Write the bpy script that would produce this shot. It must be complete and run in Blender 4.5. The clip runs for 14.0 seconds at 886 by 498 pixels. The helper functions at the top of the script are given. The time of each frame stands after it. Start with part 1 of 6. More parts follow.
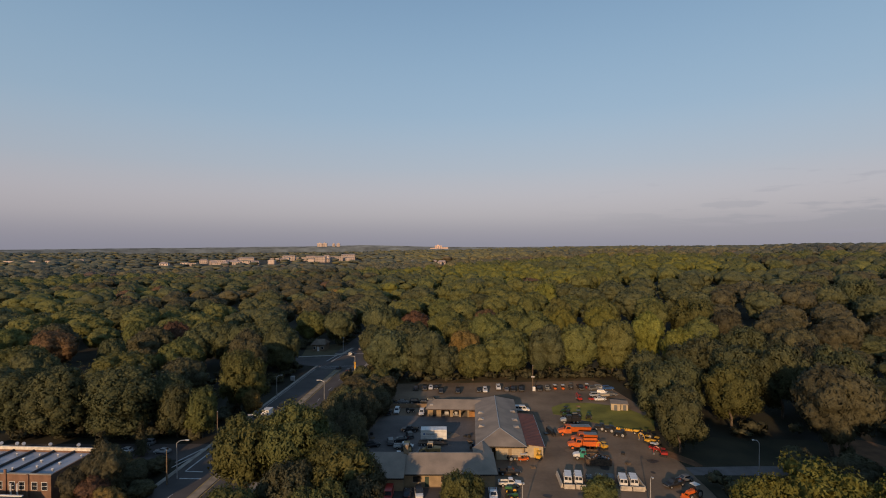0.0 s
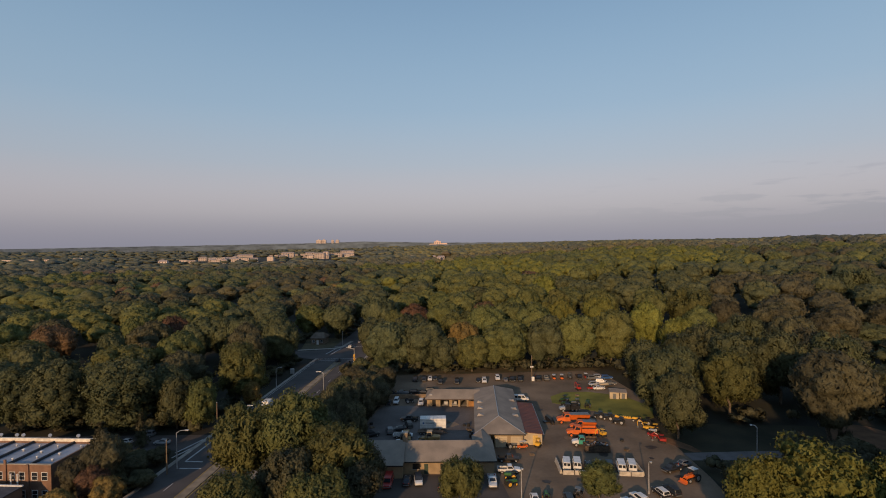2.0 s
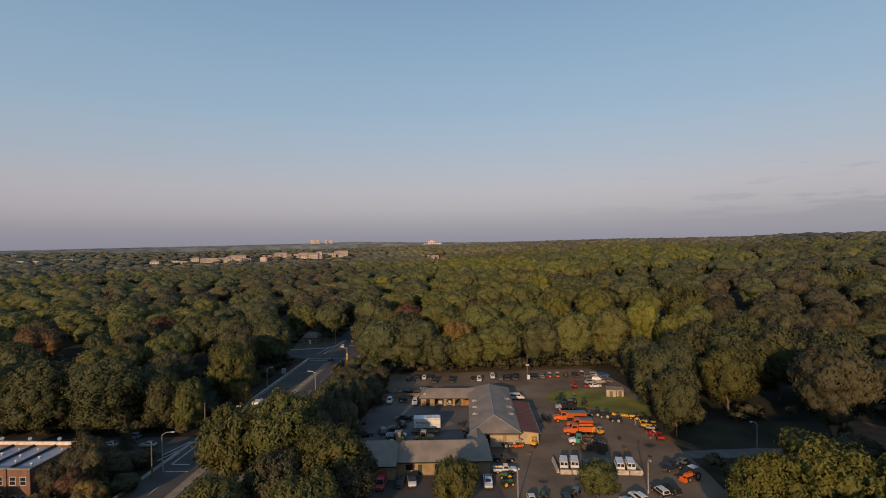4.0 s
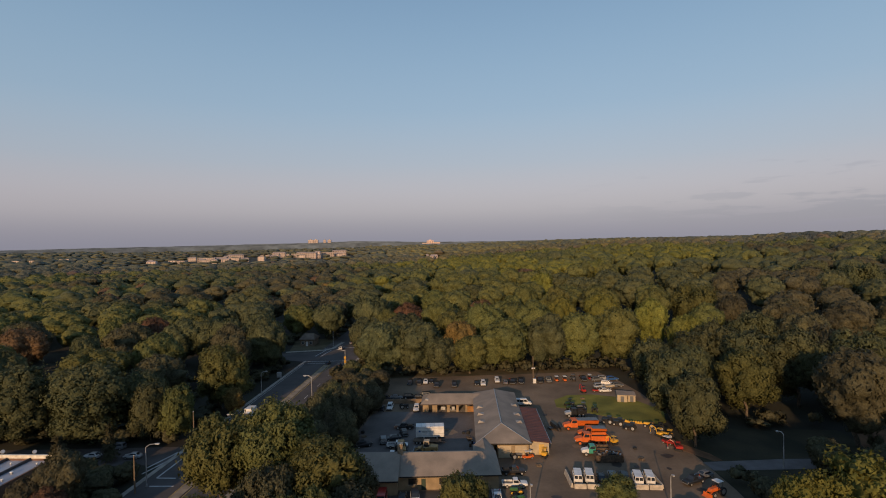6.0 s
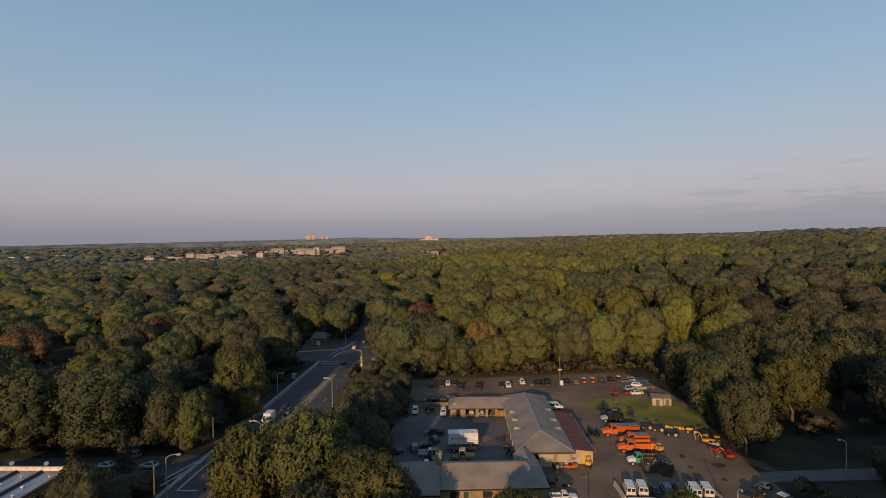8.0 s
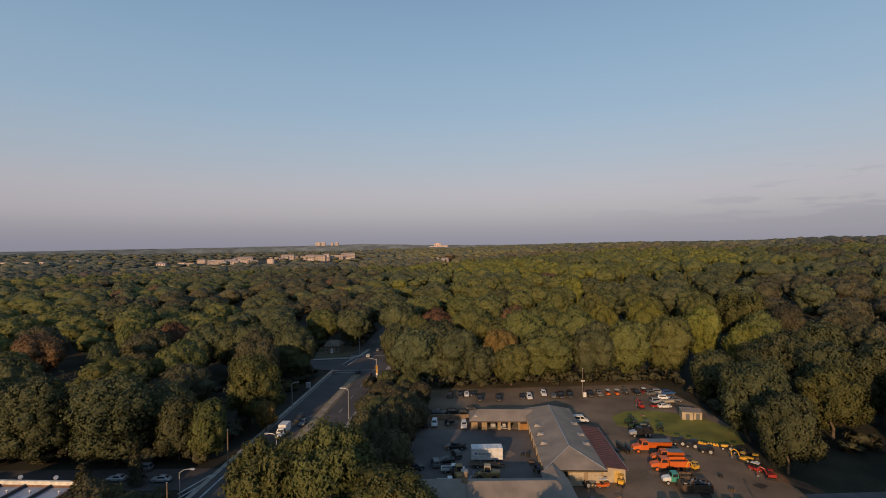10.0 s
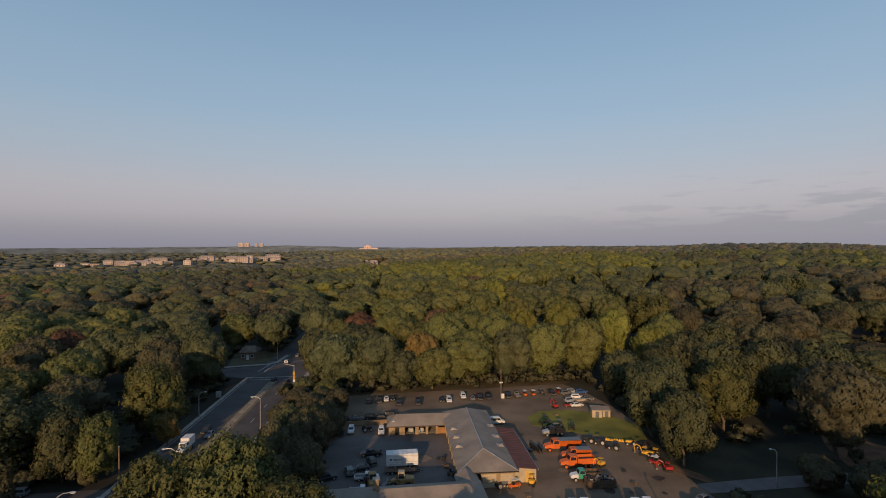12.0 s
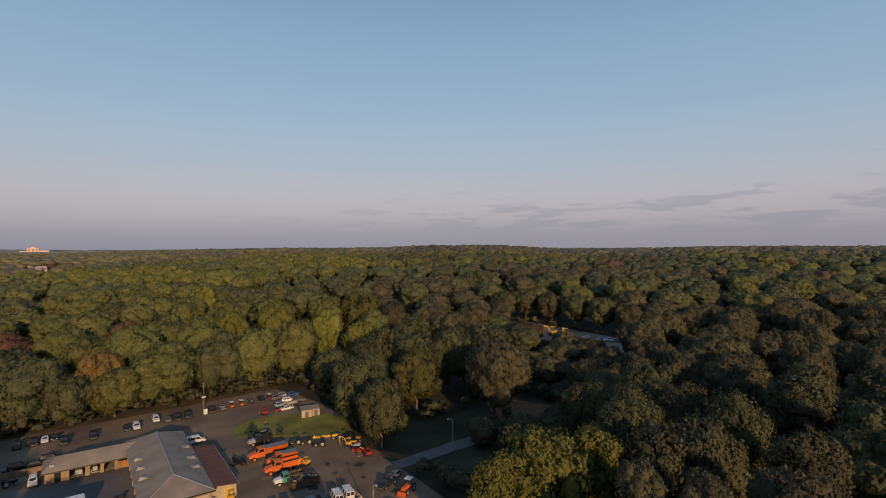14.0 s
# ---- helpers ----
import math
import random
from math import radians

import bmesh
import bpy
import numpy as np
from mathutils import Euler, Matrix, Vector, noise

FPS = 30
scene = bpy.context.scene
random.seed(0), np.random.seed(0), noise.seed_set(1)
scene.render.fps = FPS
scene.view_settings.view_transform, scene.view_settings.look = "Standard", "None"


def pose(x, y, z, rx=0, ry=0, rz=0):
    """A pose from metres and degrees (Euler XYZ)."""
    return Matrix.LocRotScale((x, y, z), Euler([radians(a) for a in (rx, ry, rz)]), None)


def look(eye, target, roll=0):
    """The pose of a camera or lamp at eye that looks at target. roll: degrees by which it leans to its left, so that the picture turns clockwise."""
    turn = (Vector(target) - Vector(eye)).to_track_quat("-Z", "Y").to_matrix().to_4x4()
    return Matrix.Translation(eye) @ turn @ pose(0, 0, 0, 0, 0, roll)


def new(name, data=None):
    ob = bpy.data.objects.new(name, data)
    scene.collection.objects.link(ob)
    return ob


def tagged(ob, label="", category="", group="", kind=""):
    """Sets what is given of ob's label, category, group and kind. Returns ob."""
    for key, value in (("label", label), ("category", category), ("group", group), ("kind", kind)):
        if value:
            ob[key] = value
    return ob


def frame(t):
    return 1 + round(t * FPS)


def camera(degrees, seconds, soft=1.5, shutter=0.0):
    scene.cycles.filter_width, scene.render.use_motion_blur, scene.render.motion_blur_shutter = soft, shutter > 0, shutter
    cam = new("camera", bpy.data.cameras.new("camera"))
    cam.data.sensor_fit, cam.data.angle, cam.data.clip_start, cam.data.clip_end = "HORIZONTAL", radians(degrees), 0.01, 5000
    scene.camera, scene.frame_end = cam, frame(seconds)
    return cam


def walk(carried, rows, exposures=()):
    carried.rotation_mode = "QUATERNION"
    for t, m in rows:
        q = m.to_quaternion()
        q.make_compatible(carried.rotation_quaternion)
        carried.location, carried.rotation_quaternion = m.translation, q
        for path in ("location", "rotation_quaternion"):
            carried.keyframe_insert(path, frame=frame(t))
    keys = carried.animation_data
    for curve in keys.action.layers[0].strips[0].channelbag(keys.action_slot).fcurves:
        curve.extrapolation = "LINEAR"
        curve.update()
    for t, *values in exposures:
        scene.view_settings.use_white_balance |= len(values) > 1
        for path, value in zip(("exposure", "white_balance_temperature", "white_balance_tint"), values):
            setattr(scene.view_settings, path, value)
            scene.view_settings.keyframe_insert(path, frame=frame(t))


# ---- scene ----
cam = camera(82.6, 14.0, soft=1.0)
PATH = [
    (0, (3.094, 0.15, 48.056), (3.228, 2.146, 48.043), -0.2),
    (0.5, (3.165, 0.067, 47.701), (3.3, 2.063, 47.686), -0.3),
    (1, (3.235, 0.105, 47.318), (3.369, 2.1, 47.298), -0.4),
    (1.5, (3.333, 0.171, 46.905), (3.469, 2.166, 46.88), -0.6),
    (2, (3.451, 0.113, 46.449), (3.588, 2.108, 46.42), -0.7),
    (2.5, (3.573, 0.047, 46.063), (3.718, 2.042, 46.033), -0.7),
    (3, (3.696, 0.408, 45.776), (3.846, 2.402, 45.746), -0.8),
    (5.5, (3.826, 7.998, 45.06), (3.995, 9.991, 45.031), -1.0),
    (6, (3.166, 9.756, 44.995), (3.332, 11.749, 44.963), -1.0),
    (6.5, (1.928, 11.507, 44.972), (2.093, 13.5, 44.935), -1.1),
    (7, (0.086, 13.269, 44.97), (0.257, 15.261, 44.929), -1.1),
    (7.5, (-2.056, 15.103, 44.974), (-1.88, 17.095, 44.93), -1.0),
    (8, (-4.261, 16.975, 44.98), (-4.083, 18.967, 44.934), -0.9),
    (8.5, (-6.13, 18.671, 44.969), (-5.958, 20.663, 44.921), -1.0),
    (8.7, (-6.525, 19.146, 44.964), (-6.36, 21.139, 44.925), -1.2),
    (10.8, (-6.902, 22.15, 44.759), (-6.767, 24.145, 44.747), -0.5),
    (11, (-6.672, 22.264, 44.762), (-6.517, 24.258, 44.752), -0.6),
    (11.5, (-5.494, 22.157, 44.845), (-5.328, 24.15, 44.834), -0.3),
    (12, (-4.045, 21.948, 44.937), (-3.63, 23.905, 44.927), -0.1),
    (12.5, (-2.98, 21.73, 45.008), (-1.941, 23.439, 45.003), -0.1),
    (13, (-2.313, 21.41, 45.024), (-1.03, 22.944, 45.018), -0.3),
    (13.5, (-1.621, 20.781, 44.979), (-0.318, 22.298, 44.967), -0.5),
    (14, (-0.647, 19.938, 44.879), (0.705, 21.412, 44.873), -0.2),
]
PLAN = 1.22                                     # metres in one unit of the plan below
walk(cam, [(t, look(Vector(eye) * PLAN, Vector(target) * PLAN, roll)) for t, eye, target, roll in PATH])

# ---- world and sun ----
SUN_ELEV, SHADOW = 14.0, (0.36, 0.93)          # the sun stands low behind the camera, a little to its left
world = bpy.data.worlds.new("world")
scene.world = world
world.use_nodes = True
wn, wl = world.node_tree.nodes, world.node_tree.links
sky = wn.new("ShaderNodeTexSky")
sky.sky_type, sky.sun_disc = "NISHITA", False
sky.sun_elevation, sky.sun_rotation = radians(SUN_ELEV), math.atan2(-SHADOW[0], -SHADOW[1])
sky.altitude, sky.air_density, sky.dust_density, sky.ozone_density = 50, 1.0, 1.5, 1.5
coord = wn.new("ShaderNodeTexCoord")
sep = wn.new("ShaderNodeSeparateXYZ")
wl.new(coord.outputs["Generated"], sep.inputs[0])


def ramp(nodes, stops, interpolation="LINEAR"):
    r = nodes.new("ShaderNodeValToRGB")
    r.color_ramp.interpolation = interpolation
    while len(r.color_ramp.elements) < len(stops):
        r.color_ramp.elements.new(0.5)
    for e, (p, c) in zip(r.color_ramp.elements, stops):
        e.position, e.color = p, (*c, 1)
    return r


# evening air: blue above, a mauve haze along the horizon
air = ramp(wn, [(0.0, (0.30, 0.295, 0.37)), (0.03, (0.33, 0.315, 0.39)), (0.06, (0.46, 0.418, 0.46)), (0.10, (0.52, 0.478, 0.52)), (0.15, (0.455, 0.492, 0.56)),
                (0.25, (0.355, 0.50, 0.645)), (0.45, (0.225, 0.375, 0.555)), (1.0, (0.115, 0.20, 0.37))], "B_SPLINE")
wl.new(sep.outputs[2], air.inputs[0])
# thin cloud streaks low over the horizon
stretch = wn.new("ShaderNodeMapping")
stretch.inputs["Scale"].default_value = (3.0, 3.0, 20.0)
cloud = wn.new("ShaderNodeTexNoise")
cloud.inputs["Scale"].default_value, cloud.inputs["Detail"].default_value = 3.2, 6
wl.new(coord.outputs["Generated"], stretch.inputs[0])
wl.new(stretch.outputs[0], cloud.inputs[0])
lift = wn.new("ShaderNodeMapRange")
lift.inputs[1].default_value, lift.inputs[2].default_value, lift.inputs[3].default_value, lift.inputs[4].default_value = 0.0, 0.16, 0.17, -0.22
bank = wn.new("ShaderNodeMath")
cover = ramp(wn, [(0.49, (0, 0, 0)), (0.60, (1, 1, 1))], "EASE")
low = ramp(wn, [(0.0, (0.8, 0.8, 0.8)), (0.04, (0.9, 0.9, 0.9)), (0.09, (0.5, 0.5, 0.5)), (0.16, (0, 0, 0))])
side = wn.new("ShaderNodeMapRange")
side.inputs[1].default_value, side.inputs[2].default_value = 0.25, 0.8
wl.new(sep.outputs[0], side.inputs[0])
wl.new(sep.outputs[2], lift.inputs[0])
wl.new(cloud.outputs["Fac"], bank.inputs[0])
wl.new(lift.outputs[0], bank.inputs[1])
wl.new(bank.outputs[0], cover.inputs[0])
wl.new(sep.outputs[2], low.inputs[0])


def times(nodes, links, a, b):
    m = nodes.new("ShaderNodeMath")
    m.operation = "MULTIPLY"
    links.new(a, m.inputs[0])
    links.new(b, m.inputs[1])
    return m.outputs[0]


def mixed(nodes, links, fac, a, b, blend="MIX"):
    """Mix colours; each argument is a socket or a value."""
    m = nodes.new("ShaderNodeMixRGB")
    m.blend_type = blend
    for k, v in enumerate((fac, a, b)):
        if isinstance(v, (int, float)):
            m.inputs[k].default_value = v
        elif isinstance(v, tuple):
            m.inputs[k].default_value = (*v, 1)
        else:
            links.new(v, m.inputs[k])
    return m.outputs[0]


veil = times(wn, wl, times(wn, wl, cover.outputs[0], low.outputs[0]), side.outputs[0])
air_clouds = mixed(wn, wl, veil, air.outputs[0], (0.325, 0.312, 0.375))
sky_part = mixed(wn, wl, 1.0, sky.outputs[0], (0.10, 0.10, 0.10), "MULTIPLY")
whole = mixed(wn, wl, 0.85, sky_part, air_clouds)
# the sky colour is dimmed a little, most towards the west
dull = wn.new("ShaderNodeMapRange")
dull.inputs[1].default_value, dull.inputs[2].default_value, dull.inputs[3].default_value, dull.inputs[4].default_value = -0.7, 0.35, 0.92, 0.98
wl.new(sep.outputs[0], dull.inputs[0])
whole = mixed(wn, wl, 1.0, whole, dull.outputs[0], "MULTIPLY")
background = wn["Background"]
wl.new(whole, background.inputs[0])
background.inputs[1].default_value = 1.0

sun_data = bpy.data.lights.new("sun", "SUN")
sun_data.energy, sun_data.angle, sun_data.color = 4.05, radians(0.6), (1.0, 0.64, 0.35)
sun = new("sun", sun_data)
flat = math.cos(radians(SUN_ELEV)) / math.hypot(*SHADOW)
sun.matrix_world = look((0, 0, 0), (SHADOW[0] * flat, SHADOW[1] * flat, -math.sin(radians(SUN_ELEV))))
scene.view_settings.exposure = 0.0


# ---- materials ----
def material(name, colour, rough=0.8, metal=0.0, vary=0.2, scale=1.0, fine=12.0, bump=0.0, second=None, random_tint=0.0, spec=0.4):
    """A surface with broad stains and fine grain, in world space."""
    m = bpy.data.materials.new(name)
    m.use_nodes = True
    n, l = m.node_tree.nodes, m.node_tree.links
    p = n["Principled BSDF"]
    geo = n.new("ShaderNodeNewGeometry")
    big, small = n.new("ShaderNodeTexNoise"), n.new("ShaderNodeTexNoise")
    big.inputs["Scale"].default_value, big.inputs["Detail"].default_value = scale, 4
    small.inputs["Scale"].default_value, small.inputs["Detail"].default_value = fine, 3
    l.new(geo.outputs["Position"], big.inputs[0])
    l.new(geo.outputs["Position"], small.inputs[0])
    dark = tuple(c * (1 - vary) for c in colour)
    light = second or tuple(min(1.0, c * (1 + vary)) for c in colour)
    wide = ramp(n, [(0.35, dark), (0.65, light)])
    l.new(big.outputs["Fac"], wide.inputs[0])
    grain = ramp(n, [(0.3, (1 - vary * 0.6,) * 3), (0.7, (1.0, 1.0, 1.0))])
    l.new(small.outputs["Fac"], grain.inputs[0])
    out = mixed(n, l, 1.0, wide.outputs[0], grain.outputs[0], "MULTIPLY")
    if random_tint:
        info = n.new("ShaderNodeObjectInfo")
        shift = n.new("ShaderNodeMapRange")
        shift.inputs[3].default_value, shift.inputs[4].default_value = 1 - random_tint, 1 + random_tint
        l.new(info.outputs["Random"], shift.inputs[0])
        hsv = n.new("ShaderNodeHueSaturation")
        l.new(shift.outputs[0], hsv.inputs["Value"])
        l.new(out, hsv.inputs["Color"])
        out = hsv.outputs[0]
    l.new(out, p.inputs["Base Color"])
    p.inputs["Roughness"].default_value, p.inputs["Metallic"].default_value = rough, metal
    p.inputs["Specular IOR Level"].default_value = spec
    if bump:
        b = n.new("ShaderNodeBump")
        b.inputs["Strength"].default_value = bump
        l.new(small.outputs["Fac"], b.inputs["Height"])
        l.new(b.outputs[0], p.inputs["Normal"])
    return m


def leaf_material(name, a, b, tint=0.13, grain=1.1, contrast=1.0, bright=1.0):
    """Foliage: two leaf colours mixed by broad noise, each clump and each tree a little different, light shining through."""
    m = bpy.data.materials.new(name)
    m.use_nodes = True
    n, l = m.node_tree.nodes, m.node_tree.links
    geo, info = n.new("ShaderNodeNewGeometry"), n.new("ShaderNodeObjectInfo")
    broad = n.new("ShaderNodeTexNoise")
    broad.inputs["Scale"].default_value, broad.inputs["Detail"].default_value = 0.11, 5
    l.new(geo.outputs["Position"], broad.inputs[0])
    two = ramp(n, [(0.36, a), (0.64, b)])
    l.new(broad.outputs["Fac"], two.inputs[0])
    value = n.new("ShaderNodeMapRange")
    value.inputs[3].default_value, value.inputs[4].default_value = 1 - 0.10 * contrast, 1 + 0.10 * contrast
    l.new(geo.outputs["Random Per Island"], value.inputs[0])
    tree = n.new("ShaderNodeMapRange")
    tree.inputs[3].default_value, tree.inputs[4].default_value = 1 - tint, 1 + tint
    l.new(info.outputs["Random"], tree.inputs[0])
    hue = n.new("ShaderNodeMapRange")
    hue.inputs[3].default_value, hue.inputs[4].default_value = 0.485, 0.515
    l.new(info.outputs["Random"], hue.inputs[0])
    hsv = n.new("ShaderNodeHueSaturation")
    l.new(times(n, l, value.outputs[0], tree.outputs[0]), hsv.inputs["Value"])
    l.new(hue.outputs[0], hsv.inputs["Hue"])
    l.new(two.outputs[0], hsv.inputs["Color"])
    p = n["Principled BSDF"]
    leafy = n.new("ShaderNodeTexNoise")
    leafy.inputs["Scale"].default_value, leafy.inputs["Detail"].default_value, leafy.inputs["Roughness"].default_value = grain, 4, 0.7
    l.new(geo.outputs["Position"], leafy.inputs[0])
    # noise varies the leaf tone, its dark pockets painting shade between clumps
    deep, pale = bright * (1.14 - 0.54 * contrast), bright * (1.14 + 0.16 * contrast)
    gap_mottle = ramp(n, [(0.34, (deep, deep, deep)), (0.62, (pale, pale, pale))])
    l.new(leafy.outputs["Fac"], gap_mottle.inputs[0])
    tone = mixed(n, l, 1.0, hsv.outputs[0], gap_mottle.outputs[0], "MULTIPLY")
    bump = n.new("ShaderNodeBump")
    bump.inputs["Strength"].default_value, bump.inputs["Distance"].default_value = 0.35 + 0.35 * contrast, 0.6 / grain
    l.new(leafy.outputs["Fac"], bump.inputs["Height"])
    l.new(bump.outputs[0], p.inputs["Normal"])
    l.new(tone, p.inputs["Base Color"])
    p.inputs["Roughness"].default_value, p.inputs["Specular IOR Level"].default_value = 0.75, 0.15
    thin = n.new("ShaderNodeBsdfTranslucent")
    l.new(tone, thin.inputs[0])
    mix = n.new("ShaderNodeMixShader")
    mix.inputs[0].default_value = 0.32
    l.new(p.outputs[0], mix.inputs[1])
    l.new(thin.outputs[0], mix.inputs[2])
    l.new(mix.outputs[0], n["Material Output"].inputs[0])
    return m


def paint(name, colour, rough=0.35, metal=0.0):
    return material(name, colour, rough, metal, vary=0.12, scale=0.8, fine=9.0, spec=0.5)


LEAF_TONES = {
    "green": ((0.074, 0.084, 0.043), (0.119, 0.126, 0.061)),
    "dark": ((0.070, 0.067, 0.042), (0.108, 0.101, 0.056)),
    "olive": ((0.098, 0.108, 0.041), (0.142, 0.146, 0.050)),
    "yellow": ((0.128, 0.134, 0.034), (0.180, 0.176, 0.042)),
    "rust": ((0.120, 0.077, 0.047), (0.160, 0.096, 0.055)),
    "orange": ((0.150, 0.112, 0.043), (0.215, 0.146, 0.052)),
}
LEAF = {tone: leaf_material("leaves_" + tone, a, b, grain=1.7, contrast=1.0, bright=0.98) for tone, (a, b) in LEAF_TONES.items()}
MASSED = {tone: leaf_material("massed_leaves_" + tone, a, b, grain=1.1, contrast=1.0, bright=1.12) for tone, (a, b) in LEAF_TONES.items()}
# far woods: the air's haze is put into these leaf colours, paler and bluer
HAZED = {
    "green": leaf_material("hazed_green", (0.113, 0.124, 0.099), (0.156, 0.163, 0.116), grain=0.5, contrast=0.7, bright=1.0),
    "dark": leaf_material("hazed_dark_green", (0.092, 0.104, 0.096), (0.124, 0.135, 0.110), grain=0.5, contrast=0.7, bright=1.0),
    "olive": leaf_material("hazed_olive", (0.151, 0.148, 0.094), (0.194, 0.185, 0.106), grain=0.5, contrast=0.7, bright=1.0),
    "yellow": leaf_material("hazed_yellow_green", (0.183, 0.171, 0.085), (0.221, 0.203, 0.096), grain=0.5, contrast=0.7, bright=1.0),
    "rust": leaf_material("hazed_rust", (0.140, 0.111, 0.094), (0.167, 0.124, 0.102), grain=0.5, contrast=0.7, bright=1.0),
    "orange": leaf_material("hazed_orange", (0.162, 0.138, 0.094), (0.194, 0.157, 0.102), grain=0.5, contrast=0.7, bright=1.0),
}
BARK = material("bark", (0.11, 0.085, 0.06), 0.9, vary=0.35, scale=2, fine=14, bump=0.4)
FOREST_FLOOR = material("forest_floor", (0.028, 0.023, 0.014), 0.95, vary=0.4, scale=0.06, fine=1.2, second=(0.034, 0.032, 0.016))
ASPHALT = material("asphalt", (0.072, 0.062, 0.058), 0.85, vary=0.22, scale=0.12, fine=3.0)
YARD = material("yard_tarmac", (0.152, 0.107, 0.069), 0.9, vary=0.25, scale=0.07, fine=1.1, second=(0.208, 0.148, 0.096))
CONCRETE = material("concrete", (0.30, 0.27, 0.23), 0.85, vary=0.2, scale=0.5, fine=6)
PATH_GREY = material("path_tarmac", (0.14, 0.125, 0.12), 0.9, vary=0.15, scale=0.3, fine=5)
GRASS = material("grass", (0.150, 0.150, 0.020), 0.95, vary=0.3, scale=0.12, fine=4, second=(0.205, 0.190, 0.030), bump=0.5)
DIRT = material("dirt", (0.15, 0.078, 0.038), 0.95, vary=0.3, scale=0.25, fine=3)
ROOF_GREY = material("roof_grey", (0.228, 0.190, 0.152), 0.8, vary=0.16, scale=0.22, fine=4, second=(0.275, 0.226, 0.180))
ROOF_RED = material("roof_red_metal", (0.105, 0.036, 0.025), 0.6, vary=0.2, scale=0.4, fine=5)
STUCCO = material("tan_block_wall", (0.27, 0.20, 0.12), 0.9, vary=0.15, scale=0.5, fine=5)
CREAM = material("cream_siding", (0.40, 0.33, 0.23), 0.8, vary=0.12, scale=0.6, fine=5)
BRICK = material("red_brick", (0.175, 0.100, 0.066), 0.9, vary=0.22, scale=0.6, fine=7)
WHITE = paint("white_paint", (0.62, 0.61, 0.59))
LINE_WHITE = material("road_line_white", (0.42, 0.41, 0.40), 0.8, vary=0.25, scale=1.2, fine=8)
LINE_YELLOW = material("road_line_yellow", (0.38, 0.27, 0.07), 0.8, vary=0.25, scale=1.2, fine=8)
DARK = material("dark_opening", (0.02, 0.018, 0.016), 0.9, vary=0.3)
GLASS = material("dark_glass", (0.02, 0.024, 0.03), 0.12, vary=0.2, spec=0.6)
RUBBER = material("tyre_rubber", (0.022, 0.021, 0.02), 0.85, vary=0.2)
STEEL = material("galvanised_steel", (0.42, 0.42, 0.42), 0.5, 0.6, vary=0.15)
BLACK = paint("black_paint", (0.018, 0.018, 0.020))
ORANGE = paint("safety_orange_paint", (0.56, 0.115, 0.016), 0.5)
YELLOW = paint("machine_yellow_paint", (0.62, 0.34, 0.03), 0.5)
GREENP = paint("tractor_green_paint", (0.032, 0.105, 0.028), 0.5)
REDP = paint("red_paint", (0.34, 0.03, 0.022))
SILVER = paint("silver_paint", (0.42, 0.43, 0.44), 0.3, 0.4)
GREY = paint("grey_paint", (0.12, 0.125, 0.13), 0.35)
BLUEP = paint("blue_paint", (0.03, 0.09, 0.25))
DARK_GREEN = paint("dark_green_paint", (0.018, 0.045, 0.014), 0.5)
DUSTY_YELLOW = paint("dusty_yellow_paint", (0.30, 0.185, 0.065), 0.6)
TEAL = paint("teal_paint", (0.05, 0.27, 0.20))
RUST = material("rusty_steel", (0.11, 0.075, 0.05), 0.85, 0.2, vary=0.4, scale=1.5, fine=7)
WOODP = material("pole_wood", (0.16, 0.115, 0.075), 0.9, vary=0.25, fine=9)


# ---- mesh helpers ----
def mesh_object(name, verts, faces, mat, parent=None, label=""):
    me = bpy.data.meshes.new(name)
    me.from_pydata([tuple(v) for v in verts], [], faces)
    me.materials.append(mat)
    me.update()
    ob = new(name, me)
    ob.parent = parent
    if label:
        tagged(ob, label)
    return ob


def part(name, bm, mat, parent=None, label=""):
    """Links a bmesh as one mesh object under a thing or a part."""
    me = bpy.data.meshes.new(name)
    bm.to_mesh(me)
    bm.free()
    me.materials.append(mat)
    ob = new(name, me)
    ob.parent = parent
    if label:
        tagged(ob, label)
    return ob


def thing(name, m, label, category, group="", kind=""):
    ob = new(name)
    ob.matrix_world = m
    ob.empty_display_size = 0.3
    return tagged(ob, label, category, group, kind)


def box(bm, x0, x1, y0, y1, z0, z1, bevel=0.0, taper=0.0):
    """A box; taper draws the top in on all sides; bevel rounds the edges."""
    t = taper
    vs = [bm.verts.new(v) for v in ((x0, y0, z0), (x1, y0, z0), (x1, y1, z0), (x0, y1, z0),
                                    (x0 + t, y0 + t, z1), (x1 - t, y0 + t, z1), (x1 - t, y1 - t, z1), (x0 + t, y1 - t, z1))]
    fs = [bm.faces.new([vs[i] for i in f]) for f in ((3, 2, 1, 0), (4, 5, 6, 7), (0, 1, 5, 4), (1, 2, 6, 5), (2, 3, 7, 6), (3, 0, 4, 7))]
    if bevel:
        edges = {e for f in fs for e in f.edges}
        bmesh.ops.bevel(bm, geom=list(edges), offset=bevel, segments=1, affect="EDGES", profile=0.5)
    return bm


def tube(bm, a, b, r0, r1=None, sides=8):
    """A tapered rod from a to b."""
    a, b = Vector(a), Vector(b)
    r1 = r0 if r1 is None else r1
    way = (b - a).normalized()
    u = way.orthogonal().normalized()
    v = way.cross(u)
    rings = []
    for p, r in ((a, r0), (b, r1)):
        rings.append([bm.verts.new(p + r * (math.cos(k * math.tau / sides) * u + math.sin(k * math.tau / sides) * v)) for k in range(sides)])
    for k in range(sides):
        j = (k + 1) % sides
        bm.faces.new((rings[0][k], rings[0][j], rings[1][j], rings[1][k]))
    bm.faces.new(rings[0][::-1])
    bm.faces.new(rings[1])
    return bm


